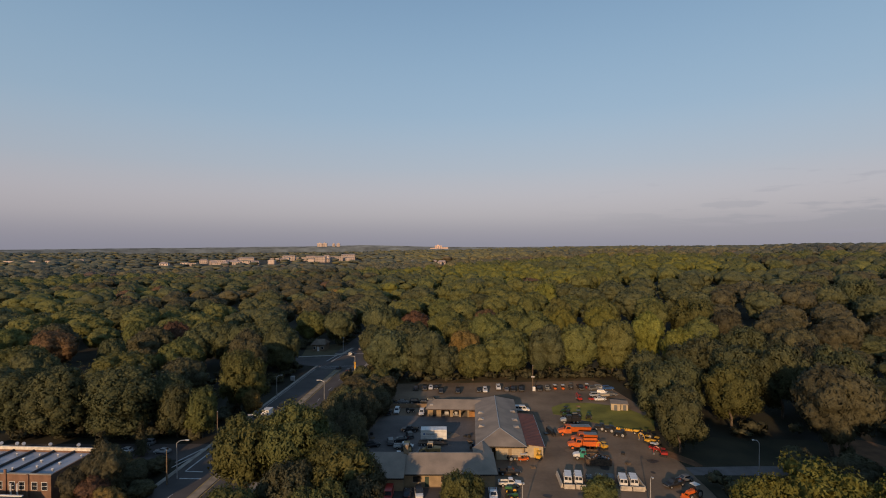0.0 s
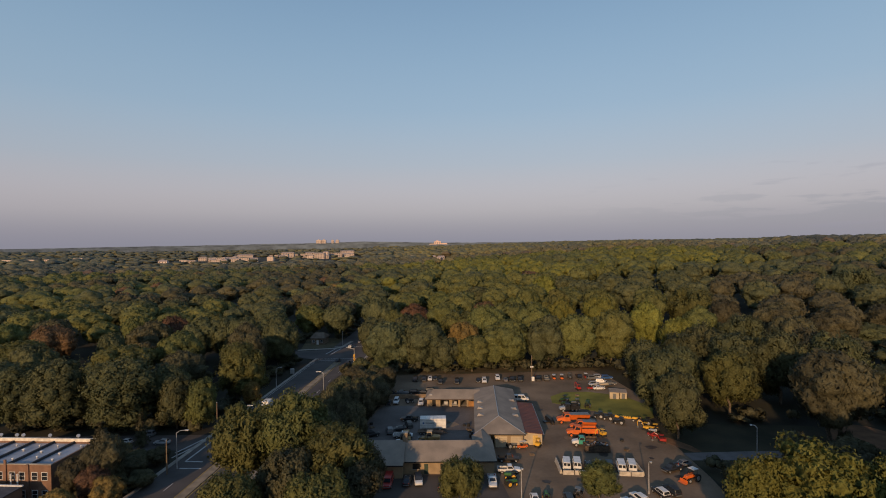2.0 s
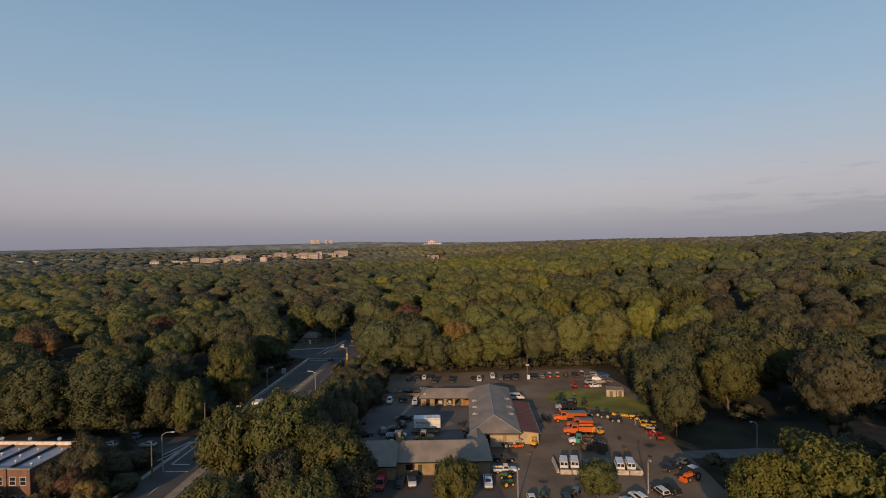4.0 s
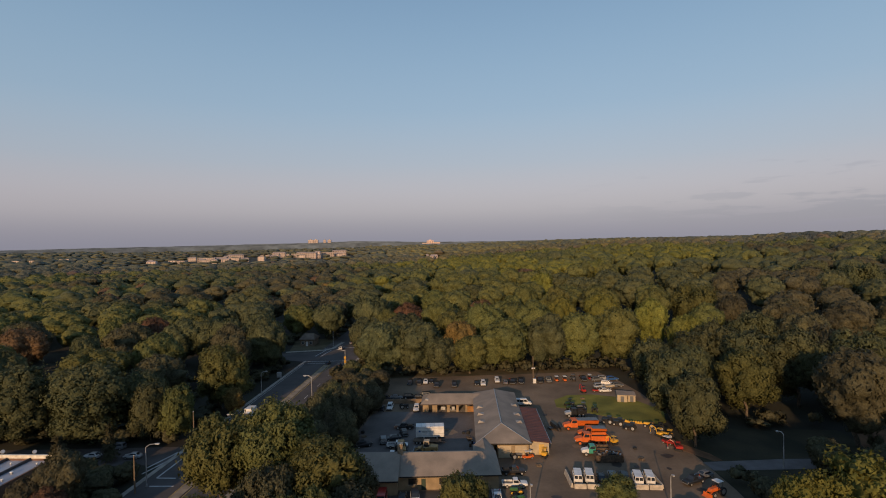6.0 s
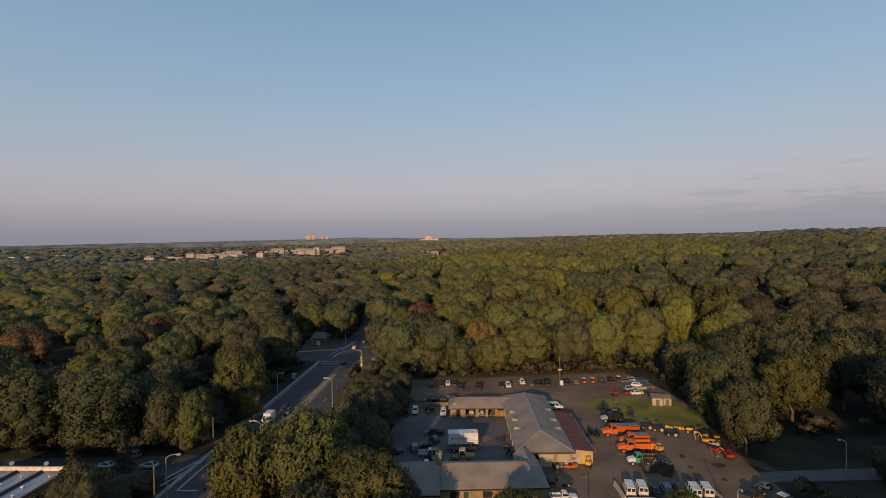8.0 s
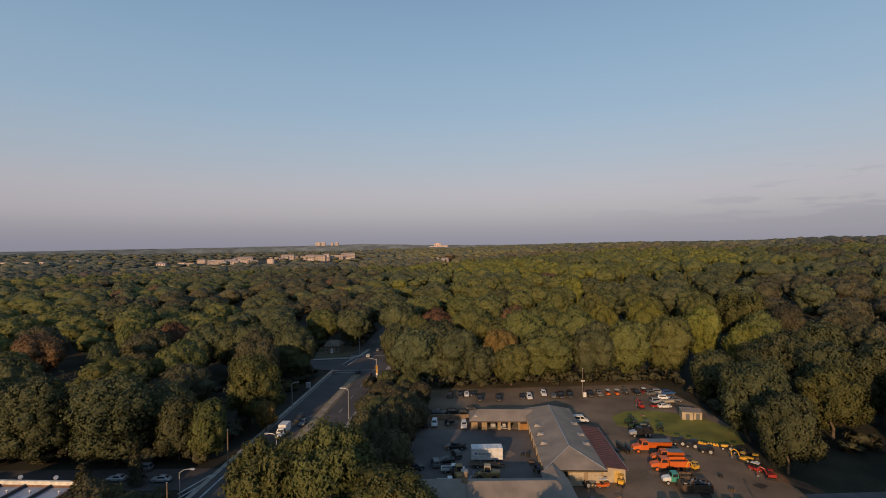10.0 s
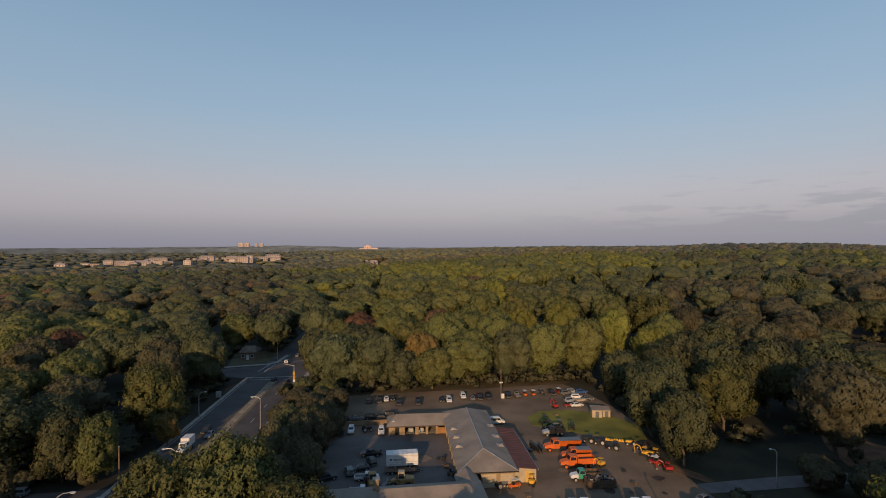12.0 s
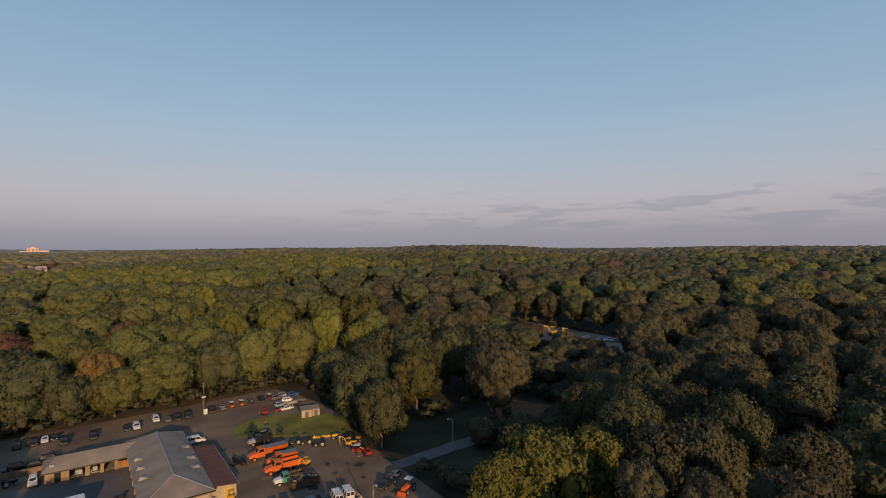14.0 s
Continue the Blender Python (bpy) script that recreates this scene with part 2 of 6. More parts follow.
def loft(bm, rings, cap=True):
    """Joins rings of equal length."""
    vr = [[bm.verts.new(p) for p in r] for r in rings]
    n = len(vr[0])
    for a, b in zip(vr, vr[1:]):
        for k in range(n):
            bm.faces.new((a[k], a[(k + 1) % n], b[(k + 1) % n], b[k]))
    if cap:
        bm.faces.new(vr[0][::-1])
        bm.faces.new(vr[-1])
    bmesh.ops.recalc_face_normals(bm, faces=bm.faces)
    return bm


def prism(bm, outline, z0, z1):
    """An upright prism over a plan outline."""
    return loft(bm, [[(x, y, z0) for x, y in outline], [(x, y, z1) for x, y in outline]])


def nb():
    return bmesh.new()


# ---- terrain ----
def step(v, a, b):
    t = min(1.0, max(0.0, (v - a) / (b - a)))
    return t * t * (3 - 2 * t)


def ground_z(x, y):
    """Flat round the yard, rising into wooded hills, sooner to the east."""
    d, az = math.hypot(x, y), math.degrees(math.atan2(x, y))
    east = step(az, -3, 26) * (1 - step(az, 100, 150))
    e = np.interp(d, (0, 195, 330, 600, 1000, 2000, 3500, 5000), (0, 0, 8, 16, 24, 26, 24, 20))
    w = np.interp(d, (0, 600, 1200, 1800, 2600, 3500, 5000), (0, 0, 0, 2, 14, 24, 26))
    e += step(d, 500, 900) * (5 * step(az, 33, 40) * (1 - step(az, 48, 53)) - 5 * step(az, 51, 55) * (1 - step(az, 64, 70)))
    roll = 3.0 * noise.noise((x / 420, y / 420, 3.7)) * step(d, 300, 800)
    return float(east * e + (1 - east) * w) + roll


radii = [0.0] + [40.0 * 1.055 ** k for k in range(92)]
radii = [r for r in radii if r < 4000] + [4030.0]
SPOKES = 160
gv, gf = [(0, 0, 0)], []
for r in radii[1:]:
    for k in range(SPOKES):
        a = math.tau * k / SPOKES
        x, y = r * math.sin(a), r * math.cos(a)
        gv.append((x, y, ground_z(x, y) - (0 if r < 190 else 0.15)))
for k in range(SPOKES):
    gf.append((0, 1 + (k + 1) % SPOKES, 1 + k))
for i in range(len(radii) - 2):
    for k in range(SPOKES):
        a, b = 1 + i * SPOKES + k, 1 + i * SPOKES + (k + 1) % SPOKES
        gf.append((a, b, b + SPOKES, a + SPOKES))
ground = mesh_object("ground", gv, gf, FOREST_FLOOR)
tagged(ground, "dark woodland floor rolling up into far hills", "ground", kind="structure")


def sheet(name, outline, z, mat, label, category, kind="structure", thick=0.12):
    """A slab of paving or grass over a plan outline, its top at z."""
    bm = prism(nb(), outline, z - thick, z)
    return tagged(part(name, bm, mat), label, category, kind=kind)


def road_x(y, off=0.0):
    """The avenue's middle line, and lines beside it."""
    return -30.6 + 0.138 * (y - 155) + off


def ribbon(name, y0, y1, off0, off1, lift, mat, label, category, parent=None, kind="structure", dy=20.0, thick=0.1):
    n = max(1, int((y1 - y0) / dy))
    rings = []
    for k in range(n + 1):
        y = y0 + (y1 - y0) * k / n
        a, b = road_x(y, off0), road_x(y, off1)
        g = ground_z((a + b) / 2, y)
        rings.append([(a, y, g + lift - thick), (b, y, g + lift - thick), (b, y, g + lift), (a, y, g + lift)])
    ob = part(name, loft(nb(), rings), mat, parent)
    return tagged(ob, label, category, kind=kind)


road = ribbon("road", 60, 1000, -9.7, 8.9, 0.05, ASPHALT, "worn grey asphalt avenue running straight into woods", "road")
ribbon("pavement_west", 60, 205, -10.7, -9.7, 0.17, CONCRETE, "pale concrete pavement along the avenue", "pavement", dy=12)
ribbon("pavement_east", 60, 300, 8.9, 10.6, 0.17, CONCRETE, "pale concrete pavement and kerb beside the avenue", "pavement", dy=12)
median = ribbon("median", 60, 198, -0.9, 0.9, 0.16, material("median_paving", (0.26, 0.21, 0.15), 0.9, vary=0.25, scale=0.4, fine=5), "worn concrete median strip between carriageways", "median", dy=12)
sheet("side_street", [(road_x(117, -9.5), 117), (road_x(126, -9.5), 126), (-150, 134), (-150, 125)], 0.045, ASPHALT, "dark asphalt side street joining the avenue", "road")
sheet("cross_street", [(road_x(204, -9.3), 204), (road_x(222, -9.3), 222), (-44, 220.5), (-52, 220.0), (-52, 210.0), (-44, 208)], 0.045, ASPHALT, "asphalt cross street at the signals", "road")
yard = sheet("yard", [(-12, 76), (58, 72), (61.5, 94), (62.6, 107), (62.6, 117), (64.5, 126), (70, 134), (71.5, 150), (70.5, 166), (68, 174.5), (-2, 176), (-3.5, 156), (-5, 145), (-9.5, 124), (-9, 110)],
             0.03, YARD, "worn brownish tarmac depot yard with stains", "yard")
sheet("court", [(-8.6, 112), (18.0, 110.4), (20.6, 134), (21.5, 140.5), (-3.9, 143.6), (-5.2, 141), (-9.2, 124)], 0.045, material("court_tarmac", (0.112, 0.097, 0.090), 0.9, vary=0.25, scale=0.09, fine=1.3, second=(0.150, 0.128, 0.116)), "worn grey tarmac court inside the depot", "yard")
# darker sheet whose colour carries the shade before the front wing
sheet("front_parking", [(-11.4, 76.6), (22.0, 74.8), (20.6, 98.7), (-9.4, 101.0)], 0.045, material("parking_shade_tarmac", (0.070, 0.058, 0.050), 0.9, vary=0.25, scale=0.1, fine=1.4), "tarmac parking before the front wing, darkened for shade", "yard")
lawn = sheet("lawn", [(43.8, 141), (45, 146.8), (50, 150.6), (57, 150.3), (63.4, 147), (67, 143.5), (70, 134.5), (66.5, 126.5), (62.5, 125.3), (57, 130.5), (52, 134), (47, 138.8)],
             0.08, GRASS, "mown grass patch beside the depot yard", "lawn")
# clearing: its shade is put into a lowered grass colour
sheet("meadow", [(62, 78), (98, 80), (102, 117), (78, 121), (64, 119), (62.8, 107), (61.7, 94)], 0.025, material("rough_grass_shade", (0.034, 0.034, 0.014), 0.95, vary=0.4, scale=0.1, fine=2, second=(0.050, 0.041, 0.020), bump=0.5), "rough grass clearing darkened for shade", "grass")
sheet("back_verge", [(-3, 175.5), (68, 174), (74, 178), (74, 184), (-4, 185)], 0.02, material("verge_grass", (0.085, 0.075, 0.034), 0.95, vary=0.4, scale=0.1, fine=2, second=(0.120, 0.092, 0.050), bump=0.5), "rough worn grass under the trees behind the yard", "grass")
sheet("corner_lawn", [(-44, 223.6), (-29.2, 225.6), (-26.6, 240), (-28, 250), (-46, 248)], 0.02, material("corner_grass", (0.105, 0.092, 0.042), 0.95, vary=0.4, scale=0.1, fine=2, second=(0.135, 0.105, 0.055), bump=0.5), "dry lawn at the corner of the cross street", "grass")
sheet("corner_pavement", [(-45, 221.6), (-29.5, 223.4), (-26.0, 226), (-22.8, 240), (-24.4, 240), (-27.4, 227.2), (-30, 225.2), (-45, 223.4)], 0.07, CONCRETE, "pale concrete pavement round the street corner", "pavement")
sheet("footpath", [(62.2, 101.2), (75.4, 100.1), (106, 97.8), (106, 101.6), (78.4, 104.3), (62.4, 104.9)], 0.06, PATH_GREY, "pale tarmac drive crossing the grass", "path")
sheet("dirt_verge", [(60.8, 117.5), (63.6, 113), (66.0, 108.5), (66.6, 105.2), (64.8, 105.0), (62.4, 109), (59.6, 114.6)], 0.07, DIRT, "bare reddish earth verge at the yard's edge", "earth")
sheet("dirt_bank", [(98, 105), (108, 98), (117, 94), (119, 102), (115, 115), (108, 120), (103, 114)], 0.05, DIRT, "bare reddish earth bank under trees", "earth")
# the cleared lot in the eastern wood
LOT = [(213, 189), (199, 184), (187, 166), (181, 146), (178, 124), (192, 119), (212, 128), (214, 160)]
lot = part("lot", loft(nb(), [[(x, y, ground_z(x, y) - 0.1) for x, y in LOT], [(x, y, ground_z(x, y) + 0.15) for x, y in LOT]]), material("lot_gravel", (0.21, 0.158, 0.118), 0.95, vary=0.25, scale=0.06, fine=0.8))
tagged(lot, "open gravel lot cleared in the woods", "yard", kind="structure")
field = part("field", loft(nb(), [[(x, y, -0.1) for x, y in ((-330, 330), (-286, 345), (-275, 395), (-335, 380))], [(x, y, 0.12) for x, y in ((-330, 330), (-286, 345), (-275, 395), (-335, 380))]]),
             material("dry_grass", (0.30, 0.21, 0.11), 0.95, vary=0.2, scale=0.1, fine=2))
tagged(field, "dry straw-coloured field among the woods", "field", kind="structure")
# lines painted on the avenue
for off, y0, y1 in ((-9.3, 130, 200), (-4.9, 62, 104), (4.6, 62, 200)):
    if off == -9.3:
        ribbon("edge_line", y0, y1, off, off + 0.15, 0.062, LINE_WHITE, "worn white edge line", "road line", thick=0.02)
    else:
        y = y0
        while y < y1:
            ribbon("lane_dash", y, y + 3, off, off + 0.15, 0.062, LINE_WHITE, "worn white lane dash", "road line", thick=0.02)
            y += 12
for off in (-1.25, 1.1):
    ribbon("median_line", 62, 198, off, off + 0.16, 0.062, LINE_YELLOW, "worn yellow line beside the median", "road line", thick=0.02)


def stripe(x0, y0, x1, y1, w=0.35, z=0.066):
    n = Vector((y0 - y1, x1 - x0)).normalized() * w / 2
    sheet("road_stripe", [(x0 + n.x, y0 + n.y), (x0 - n.x, y0 - n.y), (x1 - n.x, y1 - n.y), (x1 + n.x, y1 + n.y)], z, LINE_WHITE, "worn white painted stripe on asphalt", "road line", thick=0.02)


for row in ((-44.6, 111, -41, 110.5), (-44.6, 107.7, -40, 107.2), (-49, 115.8, -45.9, 123.2), (-44.8, 111, -43.1, 123.2), (-48.6, 113.2, -44.9, 122), (-32.6, 201.5, -25.4, 200.6),
            (-31.6, 213, -28.8, 224), (-29.4, 212.5, -26.6, 223.5), (-33.4, 204.4, -17.5, 203.4), (-30.2, 228, -14.5, 227)):
    stripe(*row)


# ---- trees ----
def ico(sub):
    bm = nb()
    bmesh.ops.create_icosphere(bm, subdivisions=sub, radius=1)
    bm.verts.ensure_lookup_table()
    v = np.array([p.co[:] for p in bm.verts])
    f = np.array([[p.index for p in q.verts] for q in bm.faces])
    bm.free()
    return v, f


ICO0, ICO1, ICO2, ICO3 = ico(1), ico(2), ico(3), ico(4)


def turned(rng):
    """A turn about the upright axis, in any direction."""
    a = rng.random() * math.tau
    return np.array([[math.cos(a), -math.sin(a), 0], [math.sin(a), math.cos(a), 0], [0, 0, 1]])


def crown_arrays(rng, boughs, lobes, sprays, spray, height, big=(0.34, 0.50), small=(0.42, 0.62), rough=0.13, loose=0.34, inner=0.50, uneven=0.22, body=None, lean=0.30):
    """A broad-leaved crown in a unit frame, radius about 1, base at 0: boughs heaped over a dome, each bough a heap of rounded lobes
    set with small leaf sprays. Returns points, triangles and the directions in which the leaves face."""
    V, F, N, n0 = [], [], [], 0
    mid = np.array([0, 0, height * 0.54])
    up, low = np.array([1, 1, height * 0.46]), np.array([0.94, 0.94, height * 0.54])
    bv, bf = body or ICO0

    def ball(c):
        return c / np.linalg.norm(c, axis=-1, keepdims=True)

    V.append(np.array([mid + d * (up if d[2] > 0 else low) * inner for d in bv]))
    F.append(bf)
    N.append(bv.copy())
    n0 = len(bv)
    for c in range(boughs):
        a = c * 2.39996 + rng.random() * 0.9
        z = min(0.97, max(-0.80, 1 - 1.74 * (c + 0.5) / boughs + rng.normal() * 0.07))
        q = math.sqrt(1 - z * z)
        d = np.array([q * math.cos(a), q * math.sin(a), z])
        s = rng.uniform(*big) * (1.0 if z > -0.2 else 0.9)
        heart = mid + d * (up if z > 0 else low) * (1.04 - uneven * rng.random()) - d * s * 0.85
        stretch = np.array([1.0, 1.0, 0.85 + 0.12 * height * (1 - abs(z)) / 1.7])
        e = ball(rng.normal(size=(lobes * 4, 3)) + d * 0.75)
        chosen = [e[0]]
        for _ in range(lobes - 1):               # the directions farthest from one another
            chosen.append(e[np.argmin(np.max(e @ np.array(chosen).T, axis=1))])
        for o in chosen:
            r = s * rng.uniform(*small)
            centre = heart + o * (s - r * 0.75) * stretch
            V.append(centre + bv @ turned(rng).T * r * (0.92 - rough + 2 * rough * rng.random((len(bv), 1))))
            F.append(bf + n0)
            N.append(bv * 0.8 + o * 0.35 + d * lean)
            n0 += len(bv)
            if not sprays:
                continue
            g = ball(rng.normal(size=(sprays, 3)) + o * 0.7 + np.array([0, 0, 0.12]))
            p = centre + g * r * (0.82 + loose * rng.random((sprays, 1)) ** 1.4)
            nrm = ball(g * 0.8 + rng.normal(size=(sprays, 3)) * 0.32)
            u = ball(np.cross(nrm, rng.normal(size=(sprays, 3))) + 1e-6)
            w = np.cross(nrm, u)
            k = spray * (0.6 + 0.8 * rng.random((sprays, 1)))
            V.append(np.stack([p - u * k * 0.55 - w * k * 0.3, p + u * k * 0.55 - w * k * 0.25, p + w * k * 0.65], 1).reshape(-1, 3))
            N.append(np.repeat(g * 0.65 + o * 0.30 + d * lean + nrm * 0.34, 3, axis=0))
            F.append(n0 + np.arange(3 * sprays).reshape(-1, 3))
            n0 += 3 * sprays
    return crown_finish(V, F, N)


def dome_arrays(rng, body, bumps, depth, sprays, spray, height, boughs=11, swell=0.30):
    """A round crown in a unit frame, seen from farther off: a lopsided dome of a few great boughs, each breaking into many rounded heads,
    with leaf sprays standing out of it."""
    dv, df = body
    dv = dv @ turned(rng).T

    def heads(n):
        k = np.arange(n) + 0.5
        z = np.clip(1 - 2 * k / n + rng.normal(size=n) * 0.05, -1, 1)
        a = k * 2.39996 + rng.random(n) * 0.9
        return np.stack([np.sqrt(1 - z * z) * np.cos(a), np.sqrt(1 - z * z) * np.sin(a), z], 1), math.sqrt(4 / n) * rng.uniform(0.85, 1.35, size=n), 1 - 0.65 * rng.random(n)

    great, little = heads(boughs), heads(bumps)

    def bulge(d, which):
        axes, reach, lift = which
        apart = np.arccos(np.clip(d @ axes.T, -1, 1)) / reach
        return np.max(np.sqrt(np.clip(1 - apart ** 2, 0, 1)) * lift, axis=1)

    def surface(d):
        r = 1.03 - depth - swell + swell * bulge(d, great) + depth * bulge(d, little)
        return np.array([0, 0, height * 0.52]) + d * r[:, None] * np.where(d[:, 2:3] > 0, [1, 1, height * 0.48], [0.94, 0.94, height * 0.52])

    def facing(d):
        t = np.cross(d, [0.31, 0.52, 0.79])
        t /= np.linalg.norm(t, axis=1)[:, None]
        b = np.cross(d, t)
        e = 0.05
        n = np.cross(surface(d + t * e) - surface(d - t * e), surface(d + b * e) - surface(d - b * e))
        return n / (np.linalg.norm(n, axis=1)[:, None] + 1e-9)

    V, F, N = [surface(dv)], [df], [facing(dv)]
    if sprays:
        d = rng.normal(size=(sprays, 3)) + np.array([0, 0, 0.35])
        d /= np.linalg.norm(d, axis=1)[:, None]
        out = facing(d)
        p = surface(d) + out * spray * rng.uniform(-0.15, 0.95, size=(sprays, 1))
        nrm = out + rng.normal(size=(sprays, 3)) * 0.5
        nrm /= np.linalg.norm(nrm, axis=1)[:, None]
        u = np.cross(nrm, rng.normal(size=(sprays, 3)))
        u /= np.linalg.norm(u, axis=1)[:, None] + 1e-9
        w = np.cross(nrm, u)
        g = spray * (0.6 + 0.8 * rng.random((sprays, 1)))
        V.append(np.stack([p - u * g * 0.55 - w * g * 0.3, p + u * g * 0.55 - w * g * 0.25, p + w * g * 0.65], 1).reshape(-1, 3))
        N.append(np.repeat(out * 0.7 + nrm * 0.6, 3, axis=0))
        F.append(len(dv) + np.arange(3 * sprays).reshape(-1, 3))
    return crown_finish(V, F, N)


def crown_finish(V, F, N):
    """Joins the pieces of a crown, stands it on 0 and turns its faces outward."""
    V, F, N = np.concatenate(V), np.concatenate(F), np.concatenate(N)
    V[:, 2] -= V[:, 2].min()
    N = N / np.linalg.norm(N, axis=1)[:, None]
    inward = np.einsum("ij,ij->i", np.cross(V[F[:, 1]] - V[F[:, 0]], V[F[:, 2]] - V[F[:, 0]]), N[F].sum(axis=1)) < 0
    F[inward] = F[inward][:, ::-1]
    return V, F, N


def cone_arrays(rng, tiers, sprays, height):
    """A conifer's crown: drooping tiers of branch sprays round a narrow dark core."""
    V, F, N, n0 = [], [], [], 0
    for c in range(tiers):
        h = (c + rng.random() * 0.6) / tiers
        for j in range(9):
            a = j * math.tau / 9 + c * 1.7 + rng.random() * 0.4
            out = np.array([math.cos(a), math.sin(a), 0.0])
            long = (1 - h) ** 0.8 * rng.uniform(0.75, 1.05) + 0.05
            base = np.array([0, 0, (0.03 + 0.93 * h) * height])
            side = np.array([-math.sin(a), math.cos(a), 0.0])
            tip = base + out * long - np.array([0, 0, 0.22 * long])
            v = [base + np.array([0, 0, 0.20]), base + out * long * 0.55 + side * long * 0.26, tip, base + out * long * 0.55 - side * long * 0.26]
            V.append(np.array(v))
            F.append(np.array([[0, 1, 2], [0, 2, 3]]) + n0)
            N.append(np.tile(out * 0.7 + np.array([0, 0, 0.5]), (4, 1)))
            n0 += 4
            t = rng.random((sprays, 1))
            p = base + out * long * t + side * long * 0.30 * (rng.random((sprays, 1)) - 0.5) * 2 * (1 - t * 0.6) + np.array([0, 0, 1.0]) * (0.10 - 0.24 * long * t)
            e = out + rng.normal(size=(sprays, 3)) * 0.5
            u = np.cross(e, rng.normal(size=(sprays, 3)))
            u /= np.linalg.norm(u, axis=1)[:, None] + 1e-9
            g = 0.16 * (0.6 + 0.8 * rng.random((sprays, 1)))
            V.append(np.stack([p - u * g * 0.5, p + u * g * 0.5, p + e * g * 0.7], 1).reshape(-1, 3))
            N.append(np.repeat(e * 0.6 + np.array([0, 0, 0.3]), 3, axis=0))
            F.append(n0 + np.arange(3 * sprays).reshape(-1, 3))
            n0 += 3 * sprays
    return crown_finish(V, F, N)


def array_mesh(name, V, F, N, mats, slots=None):
    me = bpy.data.meshes.new(name)
    me.vertices.add(len(V))
    me.vertices.foreach_set("co", np.ascontiguousarray(V, dtype=np.float32).ravel())
    me.loops.add(len(F) * 3)
    me.loops.foreach_set("vertex_index", np.ascontiguousarray(F, dtype=np.int32).ravel())
    me.polygons.add(len(F))
    me.polygons.foreach_set("loop_start", np.arange(0, 3 * len(F), 3, dtype=np.int32))
    for m in mats:
        me.materials.append(m)
    if slots is not None:
        me.polygons.foreach_set("material_index", np.ascontiguousarray(slots, dtype=np.int32))
    me.polygons.foreach_set("use_smooth", np.ones(len(F), dtype=bool))
    me.update(calc_edges=True)
    facing = me.attributes.new("custom_normal", "FLOAT_VECTOR", "POINT")
    facing.data.foreach_set("vector", np.ascontiguousarray(N, dtype=np.float32).ravel())
    return me


def trunk_mesh(rng, height, reach, r):
    """A tapered, slightly bent trunk with limbs that reach into the crown."""
    bm = nb()
    pts = [Vector((0, 0, -0.2))]
    for k in range(1, 5):
        pts.append(Vector((rng.normal() * 0.15, rng.normal() * 0.15, height * k / 4)))
    for k in range(4):
        tube(bm, pts[k], pts[k + 1], r * (1 - 0.2 * k), r * (1 - 0.2 * (k + 1)), 7)
    for k in range(6):
        z0 = pts[2] + (pts[3] - pts[2]) * rng.random()
        a = k * 1.05 + rng.random()
        tip = z0 + Vector((math.cos(a) * reach, math.sin(a) * reach, height * (0.18 + 0.2 * rng.random())))
        tube(bm, z0, tip, r * 0.42, r * 0.14, 5)
    me = bpy.data.meshes.new("trunk")
    bm.to_mesh(me)
    bm.free()
    me.materials.append(BARK)
    return me


# crown shapes, radius 1 and height 1.6 in the unit frame, on a trunk of height 1
CROWNS, TRUNKS = [], []
for k in range(8):
    g = np.random.default_rng(40 + k)
    CROWNS.append(dome_arrays(g, ICO3, 120, 0.15, 2500, 0.070, 1.7, boughs=15))
    TRUNKS.append(trunk_mesh(g, 1.55, 0.5, 0.055))
# fuller crowns, with looser sprays, for the old trees that stand nearest
for k in range(3):
    g = np.random.default_rng(60 + k)
    CROWNS.append(crown_arrays(g, 17, 8, 112, 0.057, 1.7, big=(0.26, 0.40), small=(0.38, 0.56), loose=0.85, inner=0.42, uneven=0.36, rough=0.2, lean=0.2))
    TRUNKS.append(trunk_mesh(g, 1.55, 0.5, 0.055))
# tall ones, for trees much higher than wide
for k in range(3):
    g = np.random.default_rng(90 + k)
    CROWNS.append(crown_arrays(g, 22, 6, 114, 0.060, 2.6, big=(0.30, 0.46), small=(0.40, 0.58), loose=0.85, inner=0.42, uneven=0.32, rough=0.2, lean=0.2))
    TRUNKS.append(trunk_mesh(g, 1.55, 0.5, 0.055))
COMMON, FULL, TALL = range(8), range(8, 11), range(11, 14)
CONE = cone_arrays(np.random.default_rng(77), 13, 9, 3.0)
CONE_TRUNK = trunk_mesh(np.random.default_rng(78), 2.6, 0.2, 0.07)
crown_meshes = {}
SAY = {"green": "broad green leafy tree", "dark": "dense dark green leafy tree", "olive": "tall olive green leafy tree", "yellow": "bright yellow-green leafy tree",
       "rust": "leafy tree turning rusty brown", "orange": "leafy tree with orange autumn tints"}
WOODS = random.Random(5)


